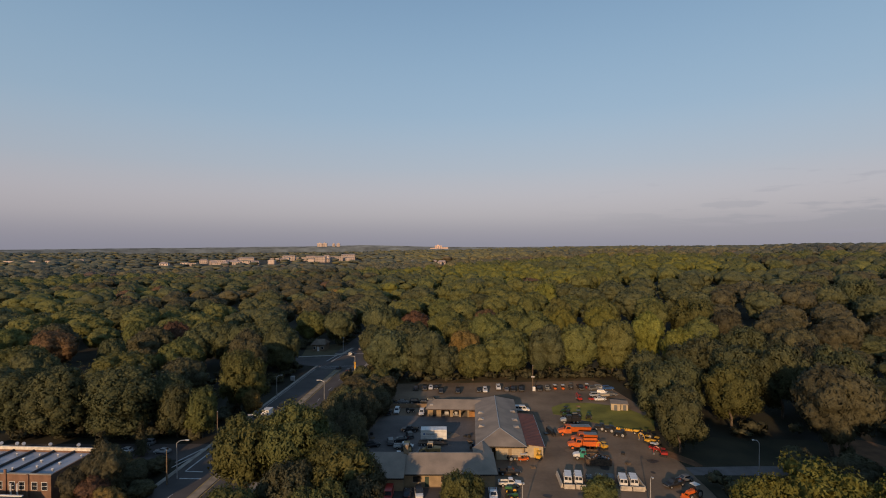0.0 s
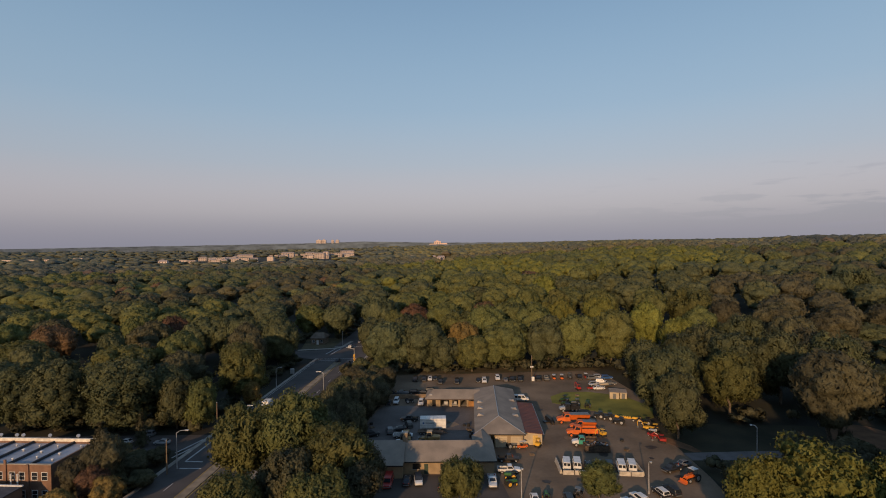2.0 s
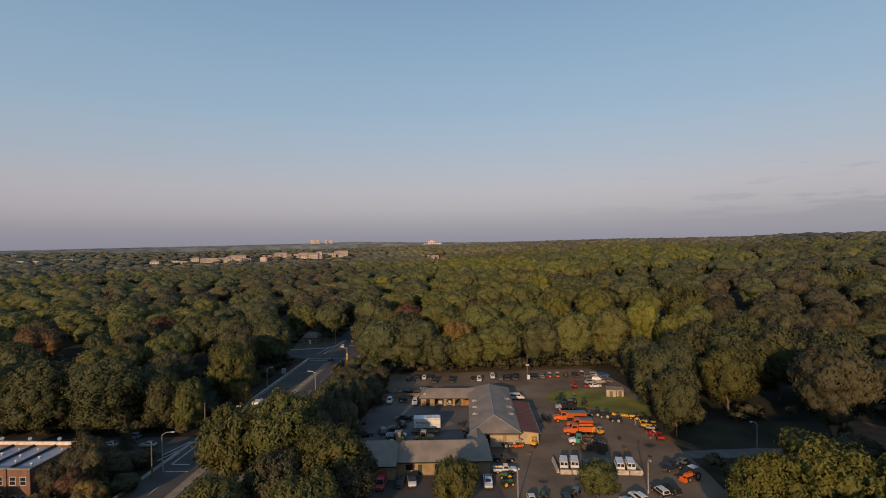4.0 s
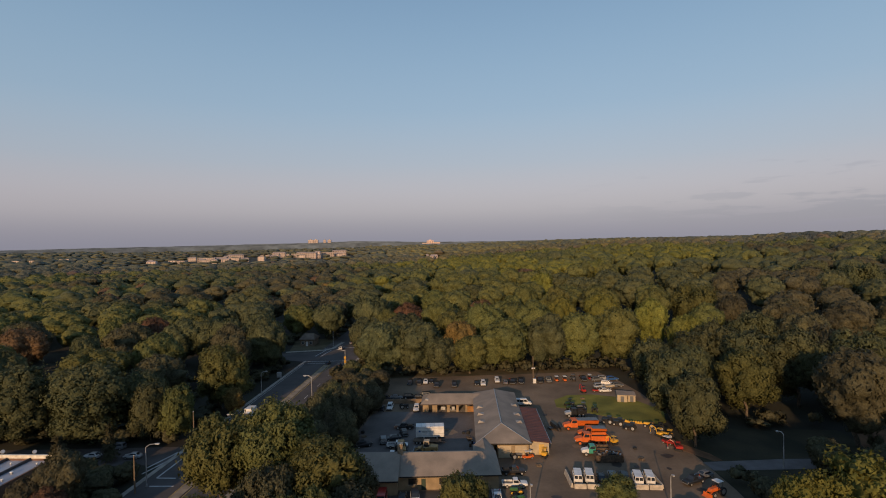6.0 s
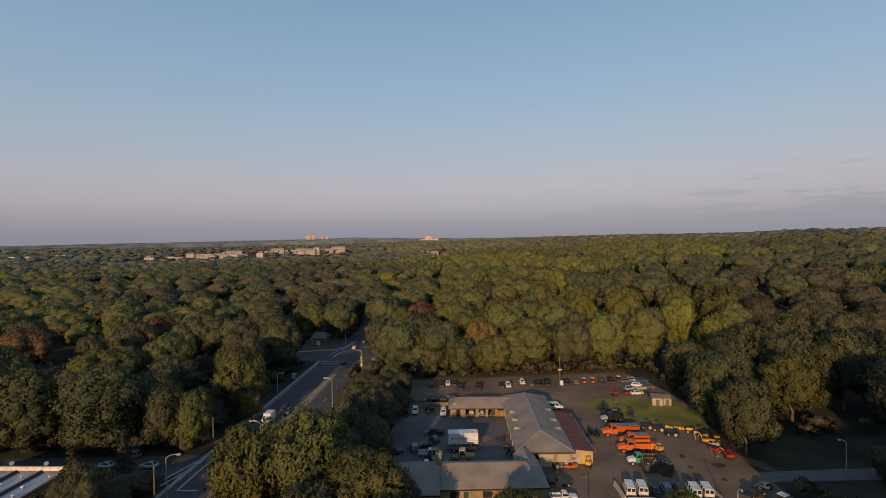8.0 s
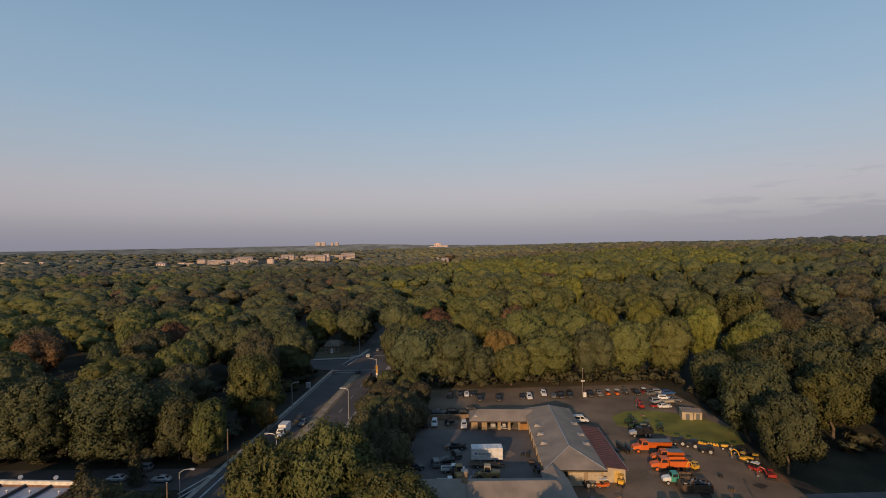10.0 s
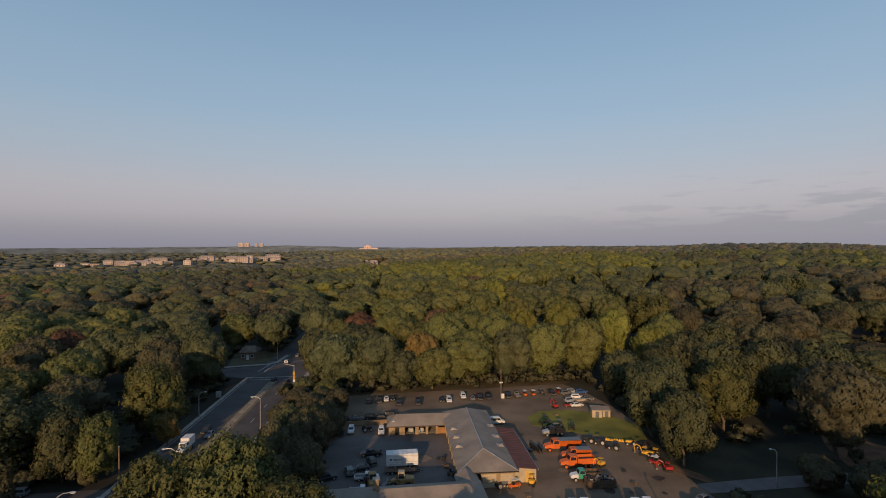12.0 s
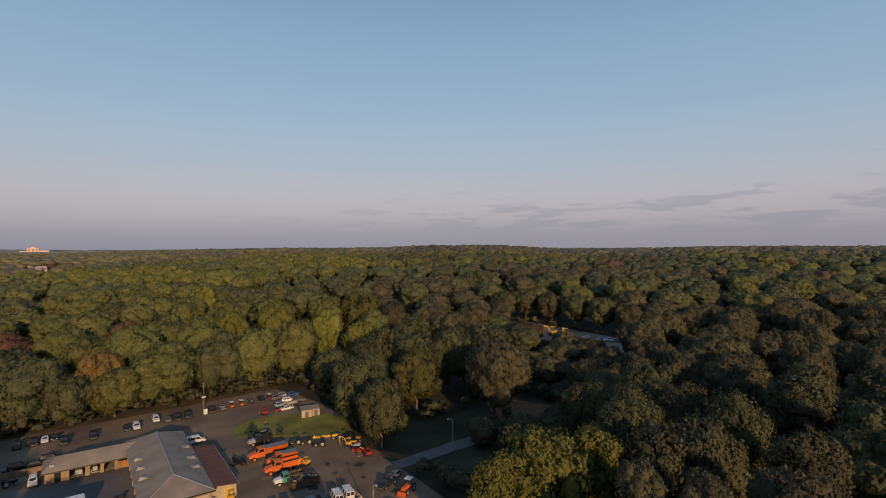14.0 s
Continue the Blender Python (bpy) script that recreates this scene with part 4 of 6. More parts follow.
shed_red = thing("red_lean_to", pose(28.8, 112.6, 0, rz=DEPOT_TURN), "cream lean-to store with dark red metal roof", "building")
bm = nb()
loft(bm, [[(0.02, 0.1, 0), (4.4, 0.1, 0), (4.4, 0.1, 2.55), (0.02, 0.1, 3.0)], [(0.02, 21, 0), (4.4, 21, 0), (4.4, 21, 2.55), (0.02, 21, 3.0)]])
part("wall", bm, CREAM, shed_red, "cream corrugated wall")
bm = loft(nb(), [[(0.06, -0.3, 3.06), (4.7, -0.3, 2.56), (4.7, -0.3, 2.64), (0.06, -0.3, 3.14)], [(0.06, 21.4, 3.06), (4.7, 21.4, 2.56), (4.7, 21.4, 2.64), (0.06, 21.4, 3.14)]])
red_roof = part("roof", bm, ROOF_RED, shed_red, "dark red ribbed metal roof")
for k in range(22):
    v = -0.1 + k
    part("rib", loft(nb(), [[(0.08, v, 3.14), (0.08, v + 0.07, 3.14), (0.08, v + 0.07, 3.18), (0.08, v, 3.18)], [(4.7, v, 2.64), (4.7, v + 0.07, 2.64), (4.7, v + 0.07, 2.68), (4.7, v, 2.68)]]), ROOF_RED, red_roof)
part("door", box(nb(), 2.3, 3.4, 0.02, 0.1, 0, 2.2), material("yellow_door", (0.55, 0.36, 0.10), 0.7), shed_red, "yellow-tan door")
part("gutter", box(nb(), 4.68, 4.82, -0.3, 21.4, 2.48, 2.58), STEEL, shed_red)
for k in range(8):
    part("batten", box(nb(), 0.1 + 0.55 * k, 0.16 + 0.55 * k, 0.06, 0.1, 0, 2.5), CREAM, shed_red)

# garages along the back of the court
back = thing("garage_wing", pose(28.8, 112.6, 0, rz=DEPOT_TURN), "low tan garage wing with open bays", "building")
part("back_wall", box(nb(), -24.1, -10.42, 32.4, 32.7, 0, 2.35), STUCCO, back)
part("end_wall", box(nb(), -24.1, -23.8, 26.9, 32.4, 0, 2.35), STUCCO, back)
for a, b in ((-24.1, -22.6), (-21.6, -20.3), (-17.8, -17.0), (-15.3, -14.7), (-12.9, -12.4), (-10.7, -10.42)):
    part("pier", box(nb(), a, b, 26.4, 26.9, 0, 2.35), STUCCO, back)
part("lintel", box(nb(), -23.8, -10.42, 26.42, 26.86, 2.05, 2.36), STUCCO, back)
part("room_wall", box(nb(), -20.6, -20.3, 26.9, 32.4, 0, 2.35), STUCCO, back)
part("floor_slab", box(nb(), -23.7, -10.5, 26.95, 32.3, 0.05, 0.09), CONCRETE, back)
part("roof", roof_gable(nb(), -24.6, -9.0, 25.4, 33.2, 2.42, 4.1, along="x", hip0=2.2, hip1=0), ROOF_GREY, back, "weathered grey roof")
part("fascia", box(nb(), -24.6, -10.9, 25.33, 25.4, 2.22, 2.44), material("brown_fascia", (0.07, 0.05, 0.04), 0.8), back)
part("garage_door", box(nb(), -22.6, -21.6, 26.6, 26.7, 0, 2.05), DARK, back)
part("shutter", box(nb(), -12.4, -10.7, 26.55, 26.65, 0, 1.5), material("orange_brown_shutter", (0.30, 0.15, 0.05), 0.8), back, "orange-brown timber shutter")
for a, b in ((-19.4, -18.2), (-16.6, -15.7)):
    part("workbench", box(nb(), a, b, 28.0, 28.8, 0.05, 0.95, 0.04), STEEL, back)
part("counter", box(nb(), -16.9, -15.4, 26.5, 26.75, 0.3, 0.42), CONCRETE, back)
part("roof_box", box(nb(), -23.4, -22.6, 26.8, 27.4, 2.95, 3.35, 0.05), STEEL, back)

court_wall = part("court_wall", box(nb(), -12.5, 0, -0.15, 0.15, 0, 1.3, 0.03), material("brown_block_wall", (0.20, 0.14, 0.09), 0.9, vary=0.2, fine=5))
court_wall.matrix_world = pose(8.4, 149.2, 0, rz=-4)
tagged(court_wall, "low brown block wall closing the court", "wall", kind="structure")

# the front wing, towards the street
front = thing("front_wing", pose(20.0, 99.3, 0, rz=-4.5), "long low tan wing with grey pitched roof", "building")
part("front_wall", box(nb(), -18.2, 0, 0, 0.3, 0, 2.75), STUCCO, front, "tan block wall")
part("end_wall", box(nb(), -0.3, 0, 0.3, 9.3, 0, 2.75), STUCCO, front)
part("back_wall", box(nb(), -32, 0, 9.3, 9.6, 0, 2.75), STUCCO, front)
part("annex_wall", box(nb(), -32, -18.2, -1.9, -1.6, 0, 2.75), STUCCO, front, "tan annex wall")
part("annex_side", box(nb(), -18.5, -18.2, -1.6, 0.0, 0, 2.75), STUCCO, front)
part("roof", roof_gable(nb(), -32.5, 0.5, -0.7, 10.2, 2.8, 4.9, along="x", hip0=3, hip1=3.2), ROOF_GREY, front, "weathered grey roof")
part("annex_roof", loft(nb(), [[(-32.5, -2.5, 2.66), (-18.0, -2.5, 2.66), (-18.0, 4.75, 4.94), (-32.5, 4.75, 4.94)], [(-32.5, -2.5, 2.84), (-18.0, -2.5, 2.84), (-18.0, 4.75, 5.05), (-32.5, 4.75, 5.05)]]), ROOF_GREY, front)
part("fascia", box(nb(), -17.9, 0.5, -0.78, -0.70, 2.58, 2.8), DARK, front)
part("fascia", box(nb(), -32.5, -18.0, -2.58, -2.50, 2.6, 2.84), DARK, front)
chimney = part("chimney", box(nb(), -18.6, -17.6, 4.2, 5.2, 3.2, 6.6, 0.04), material("chimney_brick", (0.24, 0.18, 0.12), 0.9, vary=0.2), front, "tan brick chimney")
part("chimney_cap", box(nb(), -18.7, -17.5, 4.1, 5.3, 6.6, 6.75, 0.03), CONCRETE, chimney)
for u in (-15.6, -10.0, -5.0):
    part("window_opening", box(nb(), u - 0.75, u + 0.75, -0.03, 0.02, 1.0, 2.1), DARK, front)
    part("window_sill", box(nb(), u - 0.85, u + 0.85, -0.10, 0.0, 0.9, 1.0), CONCRETE, front)
part("door", box(nb(), -14.0, -13.2, -0.05, 0.0, 0, 2.05), material("green_door", (0.03, 0.05, 0.035), 0.7), front)
part("link_wall", box(nb(), -3.6, 0, 9.6, 12.3, 0, 2.75), STUCCO, front)
part("link_roof", roof_gable(nb(), -3.9, 0.3, 6.2, 12.6, 2.82, 4.3, along="y", hip0=0, hip1=0.3), ROOF_GREY, front, "grey gabled link roof")

# ---- the brick apartments ----
flats = thing("brick_apartment", pose(-61.4, 95.2, 0, rz=-7.5), "two-storey red brick apartment block with flat roof", "building")
FW, FD, FH = 30.0, 10.8, 7.0
part("front_wall", box(nb(), -FW, 0, 0, 0.35, 0, FH), BRICK, flats)
part("side_wall", box(nb(), -0.35, 0, 0.35, FD, 0, FH), BRICK, flats)
part("back_wall", box(nb(), -FW, -0.35, FD - 0.35, FD, 0, FH), BRICK, flats)
part("side_wall", box(nb(), -FW, -FW + 0.35, 0.35, FD - 0.35, 0, FH), BRICK, flats)
flat_roof = part("flat_roof", box(nb(), -FW + 0.3, -0.3, 0.3, FD - 0.3, FH - 0.55, FH - 0.35), material("roof_membrane", (0.27, 0.30, 0.36), 0.55, vary=0.15, scale=0.3, fine=3), flats, "blue-grey roof membrane")
part("parapet", box(nb(), -FW - 0.05, 0.05, FD - 0.3, FD + 0.1, FH, FH + 0.6), material("cream_coping", (0.62, 0.57, 0.48), 0.8), flats, "cream parapet")
part("coping", box(nb(), -FW - 0.05, 0.05, -0.05, 0.4, FH, FH + 0.12), CONCRETE, flats)
for k in range(1, 7):
    u = -k * 4.3
    part("party_wall", box(nb(), u - 0.14, u + 0.14, 0.4, FD - 0.3, FH - 0.35, FH + 0.12), material("party_coping", (0.045, 0.045, 0.05), 0.8) if k == 1 else bpy.data.materials["party_coping"], flats, "dark party-wall coping")
for k in range(7):
    u = -2.2 - k * 4.3
    for z in (0.9, 4.2):
        for du in (-0.95, 0.95):
            window_part(flats, u + du, 0.0, z, 1.15, 1.5)
    part("pilaster", box(nb(), u - 2.35, u - 1.95, -0.22, 0.0, 0, FH + (0.9 if k % 2 else 0.1)), BRICK, flats)
    if k % 2:
        for du in (-0.2, 0.2):
            part("column", tube(nb(), (u + du * 3.2, -0.6, 0), (u + du * 3.2, -0.6, 5.6), 0.13), WHITE, flats, "white portico column")
    for j, (a, b, r) in enumerate(((0.3 + 0.4 * (k % 3), 2.5 + k % 2, 0.16), (-0.6, 5.2 + 0.7 * (k % 3), 0.2), (0.9 - 0.5 * (k % 2), 8.6, 0.12))):
        vent = part("roof_vent", tube(nb(), (u + a, b, FH - 0.35), (u + a, b, FH - 0.02), r), STEEL, flats)
        part("cowl", tube(nb(), (u + a, b, FH - 0.02), (u + a, b, FH + 0.1), r * 1.6, r * 1.1), WHITE, vent)
for u in (-3.5, -9.5, -15.2, -16.6, -20.0):
    dish = part("satellite_dish", tube(nb(), (u, FD - 0.1, FH + 0.6), (u, FD - 0.1, FH + 1.1), 0.03), STEEL, flats)
    part("dish", tube(nb(), (u, FD - 0.2, FH + 1.2), (u + 0.12, FD - 0.3, FH + 1.3), 0.36, 0.30, 10), SILVER, dish)
low_block = thing("brick_annex", pose(-64.5, 92.6, 0, rz=-7.5), "low brick annex with dark flat roof", "building")
part("wall", box(nb(), -26, 0, -14, 0, 0, 4.4), BRICK, low_block)
part("roof", box(nb(), -26.1, 0.1, -14.1, 0.1, 4.4, 4.55), material("dark_roof_felt", (0.06, 0.06, 0.07), 0.8), low_block)
part("coping", box(nb(), -26.1, 0.15, -0.15, 0.15, 4.55, 4.75), WHITE, low_block)

# ---- a small house by the cross street ----
lodge = thing("small_house", pose(-38.6, 234.0, 0, rz=-8), "small brown house with a low brown roof under trees", "house")
part("wall", box(nb(), -3.0, 3.0, 0, 7, 0, 3.0), material("brown_siding", (0.20, 0.145, 0.10), 0.9, vary=0.2, fine=4), lodge)
part("roof", roof_gable(nb(), -3.5, 3.5, -0.6, 7.6, 3.0, 5.0, along="x", hip0=1.5, hip1=1.5), material("brown_shingles", (0.15, 0.115, 0.085), 0.9, vary=0.25, scale=0.4, fine=4), lodge, "low brown roof")
part("door", box(nb(), -0.5, 0.5, -0.06, 0, 0, 2.0), WHITE, lodge)
for u in (-1.8, 1.8):
    window_part(lodge, u, 0.0, 0.9, 1.2, 1.2)

# ---- small sheds by the lawn ----
for x, y, w, d, h, mat, label in ((63.2, 144.0, 2.6, 3.2, 1.95, CREAM, "pale metal storage container with grey roof"), (65.7, 143.6, 1.9, 2.8, 1.8, CREAM, "small cream storage shed beside the container")):
    sh = thing("storage_shed", pose(x, y, 0, rz=-18), label, "shed", "sheds")
    part("wall", box(nb(), -w / 2, w / 2, -d / 2, d / 2, 0, h), mat, sh)
    part("roof", loft(nb(), [[(-w / 2 - 0.12, -d / 2 - 0.12, h), (w / 2 + 0.12, -d / 2 - 0.12, h), (w / 2 + 0.12, -d / 2 - 0.12, h + 0.1), (-w / 2 - 0.12, -d / 2 - 0.12, h + 0.1)],
                             [(-w / 2 - 0.12, d / 2 + 0.12, h + 0.25), (w / 2 + 0.12, d / 2 + 0.12, h + 0.25), (w / 2 + 0.12, d / 2 + 0.12, h + 0.35), (-w / 2 - 0.12, d / 2 + 0.12, h + 0.35)]]), ROOF_GREY, sh)
    part("door", box(nb(), -0.45, 0.45, -d / 2 - 0.04, -d / 2, 0.05, 1.65), GREY, sh)


# ---- vehicles: x forward, y to the left, z up ----
def wheel(parent, x, y, r, w, rim=None):
    side = 1 if y > 0 else -1
    bm = tube(nb(), (x, y - side * w / 2, r), (x, y + side * w / 2, r), r, sides=14)
    tyre = part("wheel", bm, RUBBER, parent)
    part("rim", tube(nb(), (x, y + side * w / 2, r), (x, y + side * (w / 2 + 0.02), r), r * 0.6, r * 0.55, 10), rim or STEEL, tyre)


def slab(bm, corners, thick):
    """A thin panel over four corners, standing out by its thickness."""
    c = [Vector(p) for p in corners]
    n = (c[1] - c[0]).cross(c[3] - c[0]).normalized() * thick
    return loft(bm, [c, [p + n for p in c]])


def glasshouse(parent, base, top, mat, inset=0.12, name="cabin"):
    """A cabin between two rectangles (x0, x1, half width, z), with a pane on each side."""
    (a0, a1, aw, az), (b0, b1, bw, bz) = base, top
    lo = [(a0, -aw, az), (a1, -aw, az), (a1, aw, az), (a0, aw, az)]
    hi = [(b0, -bw, bz), (b1, -bw, bz), (b1, bw, bz), (b0, bw, bz)]
    bm = loft(nb(), [lo, hi])
    bmesh.ops.bevel(bm, geom=[e for e in bm.edges if e.verts[0].co.z > az + 0.01 or e.verts[1].co.z > az + 0.01], offset=0.05, segments=1, affect="EDGES")
    cab = part(name, bm, mat, parent)
    for i, what in ((0, "side_window"), (1, "windscreen"), (2, "side_window"), (3, "rear_window")):
        j = (i + 1) % 4
        p, q, r, s = Vector(lo[i]), Vector(lo[j]), Vector(hi[j]), Vector(hi[i])

        def spot(u, v):
            return (p * (1 - u) + q * u) * (1 - v) + (s * (1 - u) + r * u) * v
        pane = slab(nb(), (spot(inset, 0.14), spot(1 - inset, 0.14), spot(1 - inset, 0.86), spot(inset, 0.86)), 0.025)
        part(what, pane, GLASS, cab)
    return cab


def hull(rows, round_off=0.14):
    """A body from stations (x, half width, bottom, top) along its length."""
    rings = []
    for x, w, lo, hi in rows:
        c = round_off
        rings.append([(x, -w + c, lo), (x, w - c, lo), (x, w, lo + c), (x, w, hi - c), (x, w - c, hi), (x, -w + c, hi), (x, -w, hi - c), (x, -w, lo + c)])
    return loft(nb(), rings)


LAMP = material("headlight_lens", (0.7, 0.7, 0.66), 0.15, vary=0.05)
TAIL = material("taillight_lens", (0.35, 0.02, 0.015), 0.2, vary=0.05)


def lamps(parent, front_x, back_x, w, z):
    for s in (-1, 1):
        part("headlight", box(nb(), front_x - 0.06, front_x + 0.02, s * w - 0.16, s * w + 0.16, z, z + 0.16, 0.02), LAMP, parent)
        part("taillight", box(nb(), back_x - 0.02, back_x + 0.06, s * w - 0.12, s * w + 0.12, z + 0.05, z + 0.3, 0.02), TAIL, parent)
    part("bumper", box(nb(), front_x - 0.05, front_x + 0.09, -w - 0.1, w + 0.1, z - 0.32, z - 0.1, 0.04), GREY, parent)
    part("bumper", box(nb(), back_x - 0.09, back_x + 0.05, -w - 0.1, w + 0.1, z - 0.32, z - 0.1, 0.04), GREY, parent)


def sedan(m, mat, label):
    ob = thing("car", m, label, "car", "parked cars")
    part("body", hull([(-2.25, 0.70, 0.42, 0.82), (-2.0, 0.86, 0.28, 0.98), (-0.9, 0.90, 0.24, 1.0), (0.9, 0.90, 0.24, 0.96), (1.9, 0.86, 0.26, 0.84), (2.28, 0.68, 0.36, 0.66)]), mat, ob)
    glasshouse(ob, (-1.75, 1.1, 0.82, 0.95), (-1.05, 0.25, 0.62, 1.45), mat)
    lamps(ob, 2.2, -2.2, 0.55, 0.6)
    for x in (-1.4, 1.4):
        for y in (-0.8, 0.8):
            wheel(ob, x, y, 0.33, 0.22)
    return ob


def suv(m, mat, label, name="suv", top=None):
    ob = thing(name, m, label, "car", "parked cars")
    part("body", hull([(-2.35, 0.80, 0.45, 1.0), (-2.2, 0.92, 0.34, 1.08), (0.8, 0.95, 0.30, 1.08), (2.0, 0.92, 0.32, 1.02), (2.38, 0.78, 0.40, 0.86)]), mat, ob)
    glasshouse(ob, (-2.25, 1.05, 0.88, 1.05), (-2.0, 0.35, 0.70, 1.74), top or mat, 0.09)
    lamps(ob, 2.32, -2.32, 0.62, 0.72)
    for x in (-1.45, 1.45):
        for y in (-0.85, 0.85):
            wheel(ob, x, y, 0.37, 0.25)
    return ob


def van(m, mat, label):
    ob = thing("passenger_van", m, label, "van", "parked vans")
    part("body", hull([(-2.75, 0.88, 0.42, 1.20), (-2.6, 0.98, 0.34, 1.24), (1.4, 1.0, 0.32, 1.24), (2.2, 0.96, 0.34, 1.14), (2.72, 0.82, 0.42, 0.98)]), mat, ob)
    glasshouse(ob, (-2.68, 1.9, 0.95, 1.2), (-2.6, 1.15, 0.84, 2.15), mat, 0.06)
    for y in (-1, 1):
        for x in (-1.2, 0.2):
            part("door_pillar", box(nb(), x - 0.06, x + 0.06, y * 0.93 - 0.04, y * 0.93 + 0.04, 1.2, 1.95), mat, ob)
    part("rear_pillar", box(nb(), -2.72, -2.60, -0.08, 0.08, 0.5, 2.0), mat, ob)
    lamps(ob, 2.68, -2.72, 0.72, 0.85)
    for x in (-1.7, 1.75):
        for y in (-0.88, 0.88):
            wheel(ob, x, y, 0.38, 0.25)
    return ob


def pickup(m, mat, label, load=None):
    ob = thing("pickup_truck", m, label, "pickup truck", "parked pickups")
    part("body", hull([(-2.8, 0.92, 0.50, 0.72), (-0.5, 0.97, 0.44, 0.74), (-0.45, 0.98, 0.42, 1.12), (1.0, 0.98, 0.42, 1.12), (2.3, 0.95, 0.45, 1.06), (2.8, 0.84, 0.5, 0.95)]), mat, ob)
    bed = nb()
    box(bed, -2.8, -0.5, 0.86, 0.97, 0.70, 1.14)
    box(bed, -2.8, -0.5, -0.97, -0.86, 0.70, 1.14)
    box(bed, -2.82, -2.72, -0.86, 0.86, 0.70, 1.12)
    part("load_bed", bed, mat, ob)
    part("bed_floor", box(nb(), -2.72, -0.5, -0.86, 0.86, 0.73, 0.76), GREY, ob)
    glasshouse(ob, (-0.5, 1.35, 0.90, 1.1), (-0.35, 0.65, 0.74, 1.82), mat, 0.1)
    if load:
        part("cargo", box(nb(), -2.5, -0.8, -0.7, 0.7, 0.77, 1.35, 0.12, 0.15), load, ob)
    lamps(ob, 2.74, -2.76, 0.68, 0.78)
    for x in (-1.75, 1.85):
        for y in (-0.86, 0.86):
            wheel(ob, x, y, 0.40, 0.27)
    return ob


def truck(m, mat, label, length=7.6, body="dump", body_mat=None, bonnet=None, plough=False):
    """A heavy truck: chassis, bonnet, cab, six wheels, and a dump box, a hopper or a box body."""
    ob = thing("work_truck", m, label, "truck", "work trucks")
    L = length
    part("chassis", box(nb(), -L / 2, L / 2 - 0.3, -0.42, 0.42, 0.62, 0.92), BLACK, ob)
    part("bonnet", hull([(L / 2 - 1.75, 0.95, 0.7, 1.75), (L / 2 - 0.4, 0.85, 0.7, 1.55), (L / 2, 0.7, 0.75, 1.3)], 0.16), bonnet or mat, ob)
    part("cab_body", hull([(L / 2 - 3.4, 1.05, 0.7, 1.72), (L / 2 - 1.7, 1.05, 0.7, 1.72)], 0.08), mat, ob)
    glasshouse(ob, (L / 2 - 3.4, L / 2 - 1.7, 1.04, 1.7), (L / 2 - 3.3, L / 2 - 2.05, 0.94, 2.62), mat, 0.12, "cab")
    x0, x1 = -L / 2, L / 2 - 3.55
    bmat = body_mat or mat
    if body == "dump":
        dump = part("dump_body", box(nb(), x0, x1, -1.15, 1.15, 0.98, 1.10), bmat, ob)
        for y in (-1.2, 1.1):
            part("side_panel", box(nb(), x0, x1, y, y + 0.1, 0.98, 2.15, 0.02), bmat, dump)
        part("headboard", box(nb(), x1 - 0.1, x1, -1.1, 1.1, 1.1, 2.45, 0.02), bmat, dump)
        part("tailgate", box(nb(), x0, x0 + 0.1, -1.1, 1.1, 1.1, 2.15, 0.02), bmat, dump)
        part("cab_guard", box(nb(), x1 - 0.1, x1 + 0.9, -1.1, 1.1, 2.45, 2.53, 0.02), bmat, dump)
        n = 6
        for k in range(n):
            x = x0 + (x1 - x0) * (k + 0.5) / n
            for y in (-1.27, 1.2):
                part("rib", box(nb(), x - 0.05, x + 0.05, y, y + 0.07, 1.0, 2.15), bmat, dump)
        part("load", box(nb(), x0 + 0.2, x1 - 0.2, -1.0, 1.0, 1.1, 1.75, 0.2, 0.3), DIRT, dump)
    elif body == "hopper":
        bm = loft(nb(), [[(x0, -0.5, 1.0), (x1, -0.5, 1.0), (x1, 0.5, 1.0), (x0, 0.5, 1.0)], [(x0 - 0.1, -1.2, 2.3), (x1 + 0.2, -1.2, 2.5), (x1 + 0.2, 1.2, 2.5), (x0 - 0.1, 1.2, 2.3)]])
        hop = part("spreader_hopper", bm, bmat, ob)
        for k in range(5):
            x = x0 + (x1 - x0) * (k + 0.5) / 5
            part("rib", tube(nb(), (x, -0.55, 1.0), (x, -1.25, 2.35), 0.05, sides=5), bmat, hop)
        part("grate", box(nb(), x0, x1 + 0.1, -1.0, 1.0, 2.44, 2.5), GREY, hop)
    else:
        part("box_body", box(nb(), x0, x1, -1.2, 1.2, 1.0, 3.3, 0.05), bmat, ob)
    if plough:
        rings = []
        for y in (-1.6, 1.6):
            rings.append([(L / 2 + 0.75 + 0.35 * math.cos(a), y - 0.25 * (1 if y > 0 else -1) * 0, 0.6 + 0.55 * math.sin(a)) for a in np.linspace(-1.4, 1.4, 6)] +
                         [(L / 2 + 0.69 + 0.35 * math.cos(a), y, 0.6 + 0.55 * math.sin(a)) for a in np.linspace(1.4, -1.4, 6)])
        part("plough_blade", loft(nb(), rings), BLACK, ob, "black snow plough blade")
        part("plough_arm", tube(nb(), (L / 2 - 0.3, 0, 0.7), (L / 2 + 0.95, 0, 0.6), 0.09), BLACK, ob)
    lamps(ob, L / 2 - 0.02, -L / 2, 0.62, 0.95)
    for x in (L / 2 - 1.0, -L / 2 + 1.1, -L / 2 + 2.3):
        for y in (-0.98, 0.98):
            wheel(ob, x, y, 0.5, 0.34, mat if mat is ORANGE else STEEL)
    return ob


